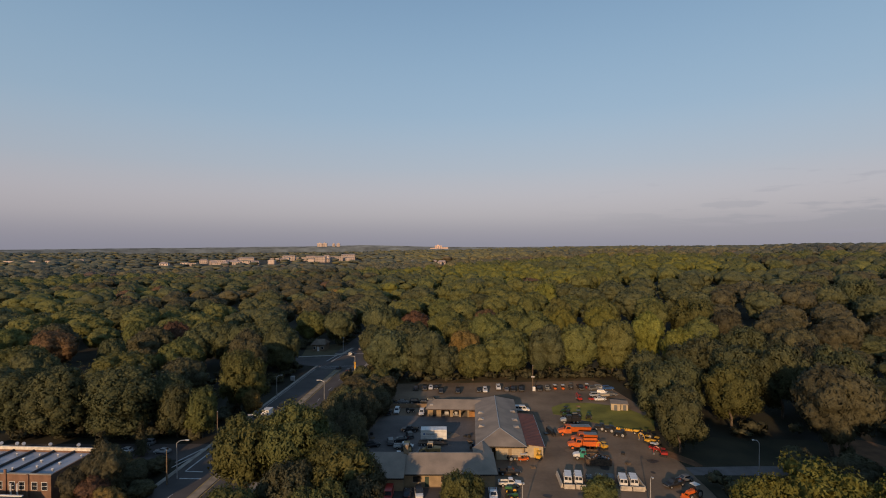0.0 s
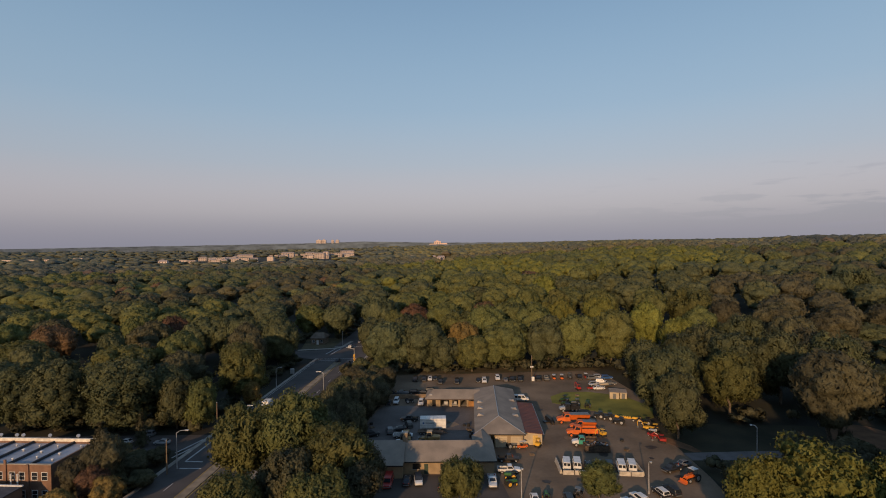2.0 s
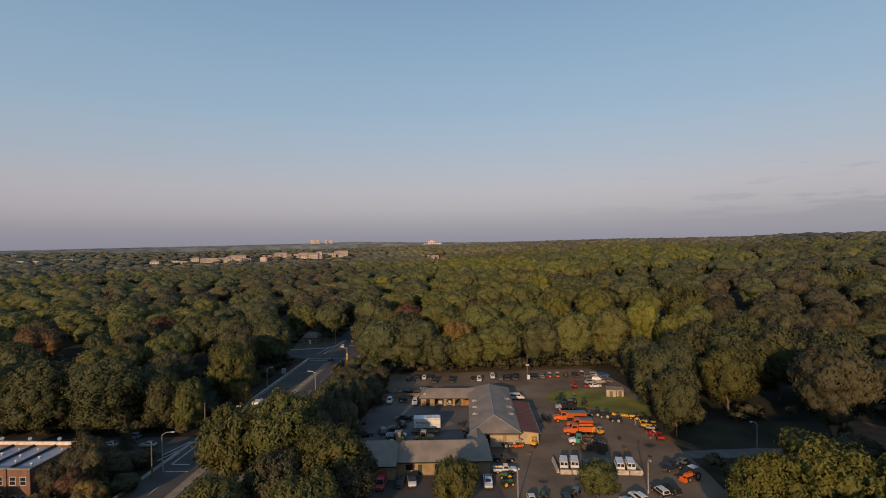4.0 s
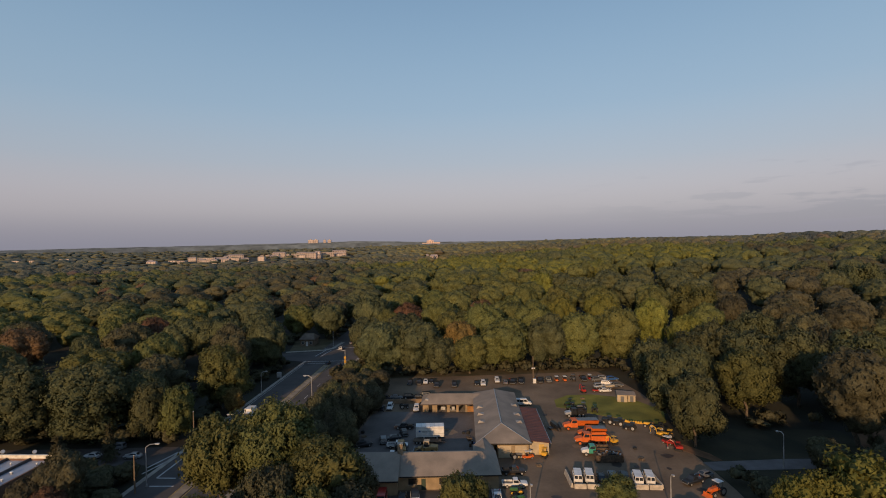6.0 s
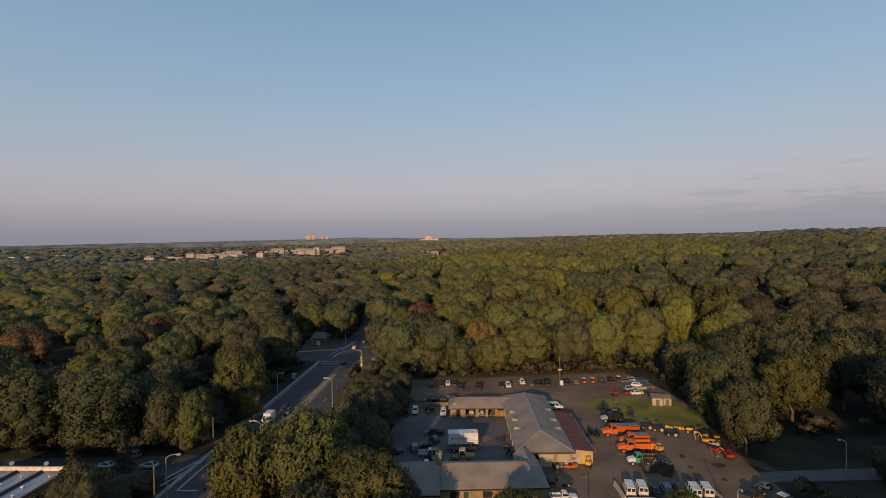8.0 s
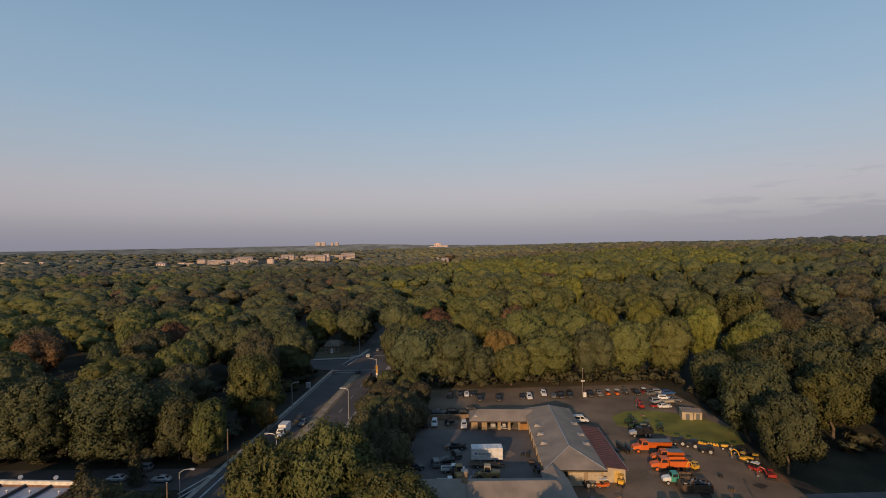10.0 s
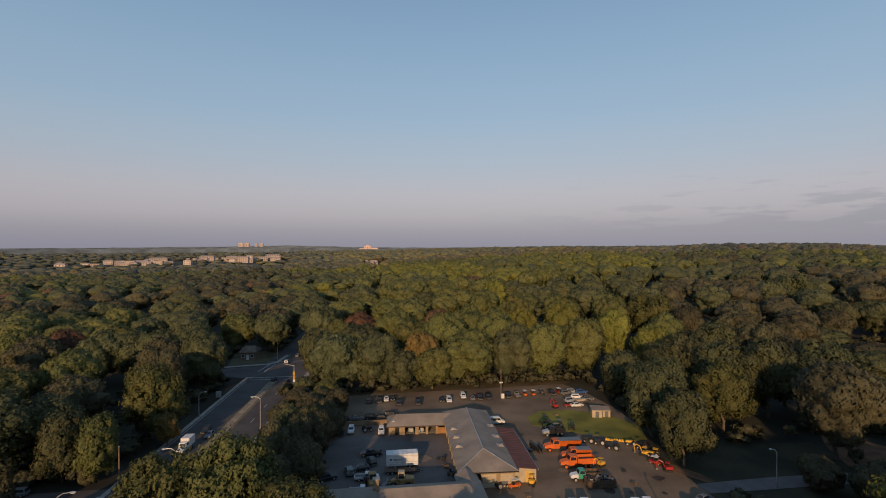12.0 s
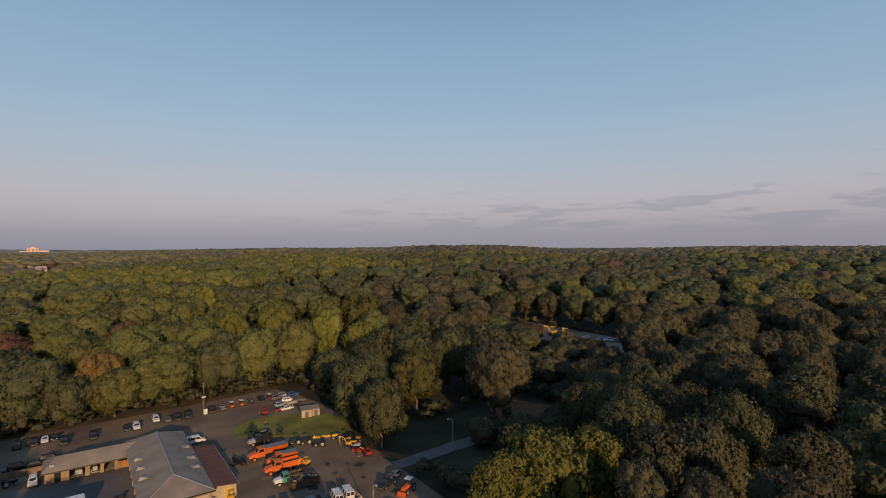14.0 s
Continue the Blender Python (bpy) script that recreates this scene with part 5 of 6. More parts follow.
def tractor(m, mat, label, roof=None, bucket=False, cab=True):
    ob = thing("tractor", m, label, "tractor", "tractors")
    part("bonnet", hull([(-0.2, 0.38, 0.75, 1.35), (1.3, 0.36, 0.75, 1.3), (1.55, 0.28, 0.8, 1.15)], 0.08), mat, ob)
    part("axle_frame", box(nb(), -1.0, 1.3, -0.25, 0.25, 0.55, 0.8), BLACK, ob)
    part("seat", box(nb(), -0.75, -0.3, -0.25, 0.25, 0.95, 1.3, 0.06), BLACK, ob)
    for y in (-0.55, 0.55):
        part("fender", box(nb(), -1.1, -0.1, y - 0.2, y + 0.2, 1.05, 1.2, 0.05), mat, ob)
        wheel(ob, -0.75, y * 1.35, 0.72, 0.36, YELLOW if mat is GREENP else STEEL)
        wheel(ob, 1.05, y * 1.2, 0.42, 0.24, YELLOW if mat is GREENP else STEEL)
    if cab:
        for x, y in ((-0.95, -0.5), (-0.95, 0.5), (-0.05, -0.5), (-0.05, 0.5)):
            part("roof_post", tube(nb(), (x, y, 1.1), (x, y, 2.15), 0.035, sides=5), BLACK, ob)
        part("canopy", box(nb(), -1.15, 0.15, -0.65, 0.65, 2.15, 2.27, 0.05), roof or mat, ob)
    if bucket:
        for y in (-0.4, 0.4):
            part("loader_arm", tube(nb(), (0.1, y, 1.3), (1.9, y, 0.6), 0.06, sides=6), mat, ob)
        part("bucket", loft(nb(), [[(1.8, y, 0.15), (2.4, y, 0.12), (1.9, y, 0.3), (1.85, y, 0.7), (1.78, y, 0.7)] for y in (-0.8, 0.8)]), mat, ob)
    return ob


def loader(m, label, cab_mat=None):
    """An articulated wheel loader."""
    ob = thing("wheel_loader", m, label, "loader", "machines")
    part("rear_body", hull([(-2.6, 0.8, 0.9, 1.9), (-1.0, 0.95, 0.8, 2.0), (0.1, 0.9, 0.8, 1.7)], 0.15), DUSTY_YELLOW, ob)
    part("front_frame", box(nb(), 0.2, 1.7, -0.6, 0.6, 0.7, 1.5, 0.1), DUSTY_YELLOW, ob)
    glasshouse(ob, (-0.9, 0.5, 0.75, 1.7), (-0.8, 0.4, 0.68, 3.0), cab_mat or DUSTY_YELLOW, 0.1, "cab")
    for y in (-0.5, 0.5):
        part("lift_arm", tube(nb(), (0.6, y, 1.7), (2.6, y, 0.7), 0.13, sides=6), DUSTY_YELLOW, ob)
    part("bucket", loft(nb(), [[(2.5, y, 0.2), (3.5, y, 0.1), (2.8, y, 0.4), (2.6, y, 1.2), (2.45, y, 1.2)] for y in (-1.25, 1.25)]), GREY, ob)
    for x in (-1.5, 1.3):
        for y in (-1.0, 1.0):
            wheel(ob, x, y, 0.68, 0.5, DUSTY_YELLOW)
    return ob


def digger(m, mat, label):
    """A compact excavator with its arm folded."""
    ob = thing("mini_excavator", m, label, "excavator", "machines")
    for y in (-0.6, 0.6):
        track = part("track", loft(nb(), [[(x, y + s, z) for x, z in ((-1.0, 0.15), (-0.8, 0), (0.8, 0), (1.0, 0.15), (1.0, 0.4), (0.8, 0.52), (-0.8, 0.52), (-1.0, 0.4))] for s in (-0.17, 0.17)]), RUBBER, ob)
    part("upper_body", hull([(-1.1, 0.55, 0.6, 1.25), (-0.5, 0.75, 0.6, 1.35), (0.6, 0.72, 0.6, 1.1)], 0.12), mat, ob)
    for x, y in ((-0.3, -0.45), (-0.3, 0.45), (0.5, -0.45), (0.5, 0.45)):
        part("cab_post", tube(nb(), (x, y, 1.1), (x, y, 2.1), 0.04, sides=5), BLACK, ob)
    part("cab_roof", box(nb(), -0.45, 0.62, -0.58, 0.58, 2.1, 2.2, 0.04), mat, ob)
    boom = [(0.7, 0, 0.9), (1.2, 0, 2.1), (2.0, 0, 2.5), (2.7, 0, 1.9)]
    for a, b in zip(boom, boom[1:]):
        part("boom", tube(nb(), a, b, 0.13, 0.11, 6), mat, ob)
    part("dipper", tube(nb(), boom[-1], (2.5, 0, 0.6), 0.10, 0.08, 6), mat, ob)
    part("bucket", box(nb(), 2.2, 2.8, -0.3, 0.3, 0.1, 0.6, 0.08, 0.05), GREY, ob)
    return ob


def cart(m, mat, label):
    """A utility cart with a flat roof."""
    ob = thing("utility_cart", m, label, "utility cart", "carts")
    part("body", hull([(-1.4, 0.55, 0.35, 0.8), (-0.4, 0.62, 0.3, 0.8), (0.7, 0.62, 0.3, 0.75), (1.4, 0.5, 0.35, 0.9)], 0.08), mat, ob)
    part("seat", box(nb(), -0.5, 0.0, -0.5, 0.5, 0.8, 1.2, 0.06), BLACK, ob)
    for x in (-0.6, 0.75):
        for y in (-0.5, 0.5):
            part("roof_post", tube(nb(), (x, y, 0.7), (x, y, 1.85), 0.03, sides=5), BLACK, ob)
    part("roof", box(nb(), -0.85, 0.95, -0.65, 0.65, 1.85, 1.95, 0.04), WHITE, ob)
    for x in (-0.95, 0.95):
        for y in (-0.52, 0.52):
            wheel(ob, x, y, 0.28, 0.2)
    return ob


def flatbed(m, label, length=7.5, mat=None, load=None):
    ob = thing("flatbed_trailer", m, label, "trailer", "trailers")
    part("deck", box(nb(), -length / 2, length / 2, -1.1, 1.1, 0.72, 0.88), mat or RUST, ob)
    for y in (-0.5, 0.4):
        part("beam", box(nb(), -length / 2, length / 2 + 1.2, y, y + 0.1, 0.5, 0.72), BLACK, ob)
    for x in (-length / 2 + 1.0, -length / 2 + 2.0):
        for y in (-1.0, 1.0):
            wheel(ob, x, y, 0.4, 0.25)
    part("hitch", tube(nb(), (length / 2 + 1.1, 0, 0.55), (length / 2 + 1.9, 0, 0.5), 0.06), BLACK, ob)
    if load:
        part("cargo", box(nb(), -length / 2 + 0.5, length / 2 - 0.8, -0.8, 0.8, 0.88, 1.4, 0.1, 0.2), load, ob)
    return ob


def at(x, y, turn):
    return pose(x, y, 0.03, rz=turn) @ Matrix.Scale(1 / PLAN, 4)


AWAY, TOWARDS, WEST, EAST = 84, -96, 174, -6       # headings along and across the depot
# vans and dark cars behind the barrier
for x, y in ((35.2, 100.9), (37.3, 100.7)):
    van(at(x, y, 75), WHITE, "white passenger van parked behind concrete barriers")
for x, y in ((45.8, 98.9), (47.9, 98.7)):
    van(at(x, y, 74), WHITE, "white passenger van parked behind concrete barriers")
sedan(at(39.5, 100.2, 75), BLACK, "black car parked between white vans")
suv(at(41.7, 100.4, 75), GREY, "dark grey car parked between white vans")
suv(at(43.8, 100.0, 75), BLACK, "black car parked between white vans")
# by the front wing
van(at(-1.0, 96.6, TOWARDS), REDP, "bright red van parked by the tan annex")
sedan(at(2.6, 97.0, AWAY), BLACK, "black car parked by the tan wing")
suv(at(4.8, 96.9, TOWARDS + 8), WHITE, "white car with black roof by the tan wing", top=BLACK)
sedan(at(9.2, 95.0, AWAY), BLACK, "black car parked by the tan wing")
pickup(at(18.9, 95.0, TOWARDS), WHITE, "white pickup parked at the wing's end")
pickup(at(23.9, 104.6, EAST), BLACK, "black pickup with a tan load", DIRT)
pickup(at(23.0, 99.6, EAST), WHITE, "white pickup truck parked beside the hall")
for x, y, t in ((22.8, 97.0, 170), (22.3, 94.0, 20), (27.6, 88.6, 80)):
    tractor(at(x, y, t), GREENP, "green tractor with yellow wheels", cab=False)
sedan(at(25.3, 87.8, TOWARDS), WHITE, "white car parked beside a tractor")
suv(at(31.3, 87.4, AWAY), BLACK, "black car in the shaded yard")
tractor(at(33.6, 88.8, 60), GREY, "dark mower tractor under a small tree", bucket=True)
suv(at(43.7, 86.4, AWAY + 20), WHITE, "white car near a lamp post")
sedan(at(41.5, 85.2, AWAY + 20), SILVER, "silver car near a lamp post")
suv(at(48.5, 88.0, AWAY + 15), BLACK, "black jeep with white hardtop", top=WHITE)
suv(at(50.9, 88.5, AWAY + 15), BLACK, "black car beside a hardtop jeep")
tractor(at(56.9, 92.6, 200) @ Matrix.Scale(1.3, 4), ORANGE, "orange tractor with white canopy and bucket", roof=WHITE, bucket=True)
pickup(at(55.6, 97.0, 200), BLACK, "black pickup at the yard's edge")
sedan(at(58.8, 99.0, 195), GREY, "dark car beside a black pickup")

# work trucks
truck(at(44.6, 125.2, 176) @ Matrix.Scale(1.15, 4), ORANGE, "orange dump truck with black plough blade", 8.6, "hopper", plough=True)
truck(at(45.4, 120.2, 172) @ Matrix.Scale(1.1, 4), ORANGE, "orange spreader truck parked among others", 6.8, "hopper")
truck(at(43.9, 116.6, 174) @ Matrix.Scale(1.15, 4), ORANGE, "orange dump truck beside other orange trucks", 7.6, "dump")
truck(at(42.6, 110.9, 172), TEAL, "teal and white truck with dark dump body", 7.0, "dump", body_mat=RUST, bonnet=WHITE)
digger(at(48.6, 115.6, 200), YELLOW, "small yellow excavator behind an orange truck")
bin_ = thing("roll_off_container", at(44.2, 108.0, -6) @ Matrix.Scale(1.15, 4), "rusty open container full of scrap", "container")
bm = nb()
for a in ((-2.9, 2.9, -1.2, -1.1, 0.15, 1.6), (-2.9, 2.9, 1.1, 1.2, 0.15, 1.6), (-2.9, -2.8, -1.1, 1.1, 0.15, 1.6), (2.8, 2.9, -1.1, 1.1, 0.15, 1.6), (-2.9, 2.9, -1.2, 1.2, 0.08, 0.16)):
    box(bm, *a)
part("shell", bm, RUST, bin_)
for k in range(8):
    x = -2.7 + k * 0.77
    for y in (-1.26, 1.2):
        part("rib", box(nb(), x - 0.05, x + 0.05, y, y + 0.06, 0.15, 1.6), RUST, bin_)
junk = random.Random(3)
for k in range(26):
    bm = box(nb(), -0.3, 0.3, -0.2, 0.2, -0.15, 0.15, 0.03)
    bm.transform(pose(junk.uniform(-2.4, 2.4), junk.uniform(-0.75, 0.75), junk.uniform(1.3, 1.75), junk.uniform(-40, 40), junk.uniform(-40, 40), junk.uniform(0, 180)))
    part("scrap", bm, junk.choice((RUST, GREY, BLACK, STEEL, DIRT)), bin_)
part("scrap_bed", box(nb(), -2.75, 2.75, -1.05, 1.05, 0.16, 1.35), RUST, bin_)

# court
boxt = thing("box_trailer", at(9.0, 124.0, -4) @ Matrix.Scale(1.2, 4), "white ribbed box trailer with blue mark", "trailer")
body = part("box_body", box(nb(), -3.25, 3.25, -1.2, 1.2, 0.75, 3.15, 0.05), WHITE, boxt)
for z in (1.1, 1.5, 2.75):
    part("side_rail", box(nb(), -3.26, 3.26, -1.23, -1.2, z, z + 0.06), SILVER, body)
for k in range(7):
    part("roof_rib", box(nb(), -3.0 + k, -2.94 + k, -1.18, 1.18, 3.15, 3.18), SILVER, body)
part("emblem", box(nb(), -2.6, -2.15, -1.225, -1.2, 1.9, 2.3), BLUEP, body, "small blue emblem")
for k, (a, b) in enumerate(((-1.9, 0.6), (-1.9, 0.2))):
    part("lettering_bar", box(nb(), a, b, -1.222, -1.2, 2.12 - 0.22 * k, 2.22 - 0.22 * k), GREY, body, "grey bar in place of lettering")
for x in (-1.4, 1.6):
    for y in (-0.9, 0.9):
        wheel(boxt, x, y, 0.42, 0.26)
part("chassis", box(nb(), -3.2, 3.4, -0.5, 0.5, 0.5, 0.75), BLACK, boxt)
flatbed(at(8.2, 121.3, -10), "rusty flatbed trailer beside a box trailer")
loader(at(7.6, 115.6, 170) @ Matrix.Scale(1.2, 4), "yellow wheel loader with cream cab", CREAM)
loader(at(2.4, 116.4, 95) @ Matrix.Scale(1.2, 4), "yellow wheel loader parked nose-in")
pickup(at(1.6, 119.8, EAST), WHITE, "white pickup truck beside yellow loaders")
pickup(at(0.4, 114.4, EAST), WHITE, "white pickup behind the front wing")
pickup(at(3.2, 130.8, 170), BLACK, "black pickup parked in the court", RUST)
suv(at(3.0, 127.0, 100), BLACK, "black vehicle parked in the court")
sedan(at(0.6, 124.2, 190), BLACK, "black car parked in the court")
suv(at(-1.6, 123.2, 95), GREY, "dark grey car parked in the court")
suv(at(-5.9, 121.2, 20), BLACK, "black car by the hedge")
suv(at(-0.6, 145.7, TOWARDS), WHITE, "white car parked by the low wall")
suv(at(6.5, 143.6, TOWARDS), WHITE, "white car parked by the garages")
sedan(at(-2.8, 144.9, AWAY), BLACK, "black car parked by the hedge")
tractor(at(3.2, 145.6, 10), BLACK, "small dark mower by the low wall", cab=False)
van(at(35.4, 143.9, EAST), WHITE, "white passenger van behind the hall")
tractor(at(26.0, 111.3, 10), GREY, "dark tractor before the hall's wall", cab=False)
cart(at(28.3, 110.9, 5), ORANGE, "orange cart before the hall")
digger(at(32.0, 111.4, 60), YELLOW, "small yellow machine by the store")

# clutter standing about the yard
def barrel(x, y, mat, label):
    ob = thing("barrel", at(x, y, 0), label, "barrel", "barrels")
    part("drum", tube(nb(), (0, 0, 0), (0, 0, 0.9), 0.3, 0.3, 12), mat, ob)
    for z in (0.28, 0.58, 0.87):
        part("hoop", tube(nb(), (0, 0, z), (0, 0, z + 0.05), 0.32, 0.32, 12), mat, ob)


def pallet_stack(x, y, turn, layers, label):
    ob = thing("pallet_stack", at(x, y, turn), label, "pallets", "pallets")
    for k in range(layers):
        for j in range(5):
            part("board", box(nb(), -0.6, 0.6, -0.5 + 0.22 * j, -0.38 + 0.22 * j, 0.12 + 0.15 * k, 0.15 + 0.15 * k), WOODP, ob)
        for j in (-0.5, 0.0, 0.42):
            part("bearer", box(nb(), -0.6, 0.6, j, j + 0.08, 0.0 + 0.15 * k, 0.12 + 0.15 * k), WOODP, ob)


def tyre_pile(x, y, count):
    ob = thing("tyre_pile", at(x, y, 0), "stack of worn black tyres in the yard", "tyres", "tyre piles")
    for k in range(count):
        part("tyre", tube(nb(), (0.05 * (k % 2), 0, 0.24 * k), (0.05 * (k % 2), 0, 0.24 * k + 0.22), 0.5, 0.5, 14), RUBBER, ob)


for x, y, mat, label in ((18.2, 117.6, RUST, "rusty oil barrel by the hall wall"), (18.4, 118.6, BLUEP, "blue oil barrel by the hall wall"), (18.1, 119.7, BLACK, "black oil barrel by the hall wall"), (17.4, 118.2, RUST, "rusty oil barrel by the hall wall"),
                         (14.4, 141.6, BLACK, "black barrel by the garages"), (15.4, 141.8, WHITE, "white barrel by the garages"), (31.0, 89.2, RUST, "rusty barrel in the front yard")):
    barrel(x, y, mat, label)
for x, y, t, n in ((17.8, 121.6, 10, 4), (17.6, 123.4, 80, 2), (13.2, 128.6, 20, 1), (-6.2, 126.6, 30, 3), (29.6, 107.2, 5, 2), (50.8, 107.4, 40, 3), (53.0, 146.6, 0, 3)):
    pallet_stack(x, y, t, n, "stack of weathered wooden pallets")
for x, y, n in ((17.9, 125.4, 4), (16.9, 126.0, 2), (-6.6, 129.0, 3), (12.2, 130.2, 3), (51.9, 112.6, 2)):
    tyre_pile(x, y, n)
plough = thing("snow_plough", at(38.8, 126.2, 100) @ Matrix.Scale(1.5, 4), "black snow plough blade lying on the yard", "plough")
part("blade", loft(nb(), [[(-1.6, 0.0, 0.0), (1.6, 0.0, 0.0), (1.6, 0.08, 0.0), (-1.6, 0.08, 0.0)], [(-1.6, 0.25, 0.4), (1.6, 0.25, 0.4), (1.6, 0.33, 0.4), (-1.6, 0.33, 0.4)], [(-1.6, 0.1, 0.9), (1.6, 0.1, 0.9), (1.6, 0.18, 0.9), (-1.6, 0.18, 0.9)]]), BLACK, plough)
part("push_frame", box(nb(), -0.5, 0.5, 0.3, 1.3, 0.15, 0.3), BLACK, plough)
# dark oil stains and pale patches of old repair
OIL = material("oil_stain", (0.05, 0.036, 0.026), 0.6, vary=0.3, scale=0.5, fine=3)
PATCH = material("tarmac_repair", (0.19, 0.135, 0.088), 0.9, vary=0.2, scale=0.4, fine=3)
mess = random.Random(8)
for k in range(26):
    x, y = (mess.uniform(24, 58), mess.uniform(88, 136)) if k % 3 else (mess.uniform(0, 17), mess.uniform(114, 140))
    r = mess.uniform(0.5, 1.6)
    ring = [(x + r * mess.uniform(0.6, 1.3) * math.cos(a * 0.571), y + r * mess.uniform(0.6, 1.3) * math.sin(a * 0.571)) for a in range(11)]
    if k % 4:
        sheet("oil_stain", ring, 0.036 + 0.0008 * k, OIL, "dark oil stain on the tarmac", "stain", thick=0.01)
    else:
        sheet("tarmac_patch", ring, 0.036 + 0.0008 * k, PATCH, "paler patch of repaired tarmac", "patch", thick=0.01)

# cars along the back edge and behind the low wall
for x, y, kind, mat in ((5.2, 168.6, suv, BLACK), (8.2, 168.4, suv, BLACK), (10.2, 169.0, sedan, WHITE), (12.0, 169.3, sedan, BLACK), (13.4, 164.8, suv, BLACK), (18.8, 164.2, suv, BLACK), (25.9, 165.0, sedan, BLACK),
                        (27.8, 164.2, suv, WHITE), (32.7, 166.9, suv, WHITE), (35.0, 165.0, sedan, GREY), (37.2, 165.0, pickup, BLACK), (39.8, 164.8, suv, BLACK), (46.0, 165.2, pickup, BLACK), (48.7, 165.0, pickup, GREY)):
    tone = {BLACK: "black", WHITE: "white", SILVER: "silver", REDP: "dark red", GREY: "dark grey"}[mat]
    kind(at(x, y, TOWARDS if mat is not GREY else AWAY), mat, f"{tone} vehicle parked along the wood's edge")
for x, y, mat, kind in ((-1.6, 153.8, BLACK, sedan), (1.1, 154.2, GREY, sedan), (5.0, 154.0, BLACK, suv), (7.6, 153.6, BLACK, sedan), (10.2, 155.0, BLACK, suv), (24.4, 149.2, BLACK, suv)):
    kind(at(x, y, EAST), mat, "dark vehicle parked behind the low wall")
for x, y in ((51.4, 165.2), (54.0, 165.0)):
    cart(at(x, y, TOWARDS), ORANGE, "orange utility cart with white roof")
tractor(at(56.8, 165.2, TOWARDS), GREY, "grey tractor with canopy at the wood's edge")
pickup(at(60.0, 165.0, TOWARDS), BLACK, "black pickup at the wood's edge")
cart(at(62.4, 165.6, TOWARDS), REDP, "red utility cart at the wood's edge")
for x, y, k, mat in ((64.0, 163.6, suv, GREY), (66.4, 164.4, suv, SILVER), (68.8, 163.4, suv, BLUEP), (65.3, 158.8, suv, WHITE), (62.0, 156.4, suv, SILVER), (67.5, 157.0, sedan, GREY)):
    k(at(x, y, junk.uniform(-20, 20)), mat, "vehicle stored near the sheds")
digger(at(55.4, 152.4, 100), REDP, "red lifting machine by the lawn")
cart(at(59.5, 152.8, 0), REDP, "red machine by the lawn")
sedan(at(61.8, 152.2, 0), WHITE, "white car by the lawn")
flatbed(at(64.6, 155.0, 10), "trailer stacked with tan timber", 5.0, GREY, CREAM)

# tractors and machines round the lawn
for x, y, t in ((47.4, 141.6, 200), (47.0, 138.6, 190), (52.6, 136.4, 60)):
    tractor(at(x, y, t), DARK_GREEN, "dark green tractor with canopy at the lawn's edge", roof=BLACK if y > 138 else None)
truck(at(46.4, 133.7, 178), BLACK, "black truck with a pale bonnet", 6.5, "dump", body_mat=BLACK, bonnet=SILVER)
tractor(at(49.8, 138.4, 170), GREY, "grey tractor at the lawn's edge")
for x, y, t in ((54.3, 126.2, 150), (55.9, 123.0, 140), (52.4, 127.8, 150)):
    tractor(at(x, y, t), BLACK, "black skid machine with silver wheels", bucket=True)
beam = thing("yellow_boom", at(58.6, 127.2, -28), "long yellow boom lying on the grass edge", "machine part")
for k in range(7):
    part("segment", box(nb(), -2.4 + 0.7 * k, -1.85 + 0.7 * k, -0.3, 0.3, 0.1, 0.7, 0.08), YELLOW, beam)
part("rail", box(nb(), -2.5, 2.5, -0.12, 0.12, 0.0, 0.3), YELLOW, beam)
tractor(at(61.0, 124.2, 150), YELLOW, "yellow tractor by the wood's edge", cab=False)
tractor(at(62.2, 122.0, 150), BLACK, "black tractor by the wood's edge")
digger(at(60.6, 118.6, 130), YELLOW, "yellow backhoe digger with raised arm")
tractor(at(62.0, 117.6, 140), YELLOW, "yellow loader by the wood's edge", bucket=True)
cart(at(60.2, 114.4, 130), REDP, "red machine by the yard's edge")
digger(at(60.6, 110.8, 150), REDP, "red tractor digger with pale arm")

# barriers
for x0, y0, x1, y1 in ((33.8, 103.6, 33.55, 100.9), (33.5, 100.7, 33.2, 98.0), (33.5, 97.7, 35.6, 97.4), (35.8, 97.4, 37.9, 97.0), (44.2, 96.2, 46.4, 95.8), (46.6, 95.8, 48.8, 95.4), (48.95, 95.6, 49.2, 98.3), (49.25, 98.5, 49.5, 101.2)):
    d = math.hypot(x1 - x0, y1 - y0)
    bm = loft(nb(), [[(x, -0.3, 0), (x, 0.3, 0), (x, 0.2, 0.25), (x, 0.1, 0.8), (x, -0.1, 0.8), (x, -0.2, 0.25)] for x in (0, d)])
    ob = part("concrete_barrier", bm, material("pale_concrete", (0.42, 0.37, 0.30), 0.85, vary=0.2, fine=5) if "pale_concrete" not in bpy.data.materials else bpy.data.materials["pale_concrete"])
    ob.matrix_world = pose(x0, y0, 0.03, rz=math.degrees(math.atan2(y1 - y0, x1 - x0)))
    tagged(ob, "pale concrete barrier round the van bays", "barrier", "barriers")


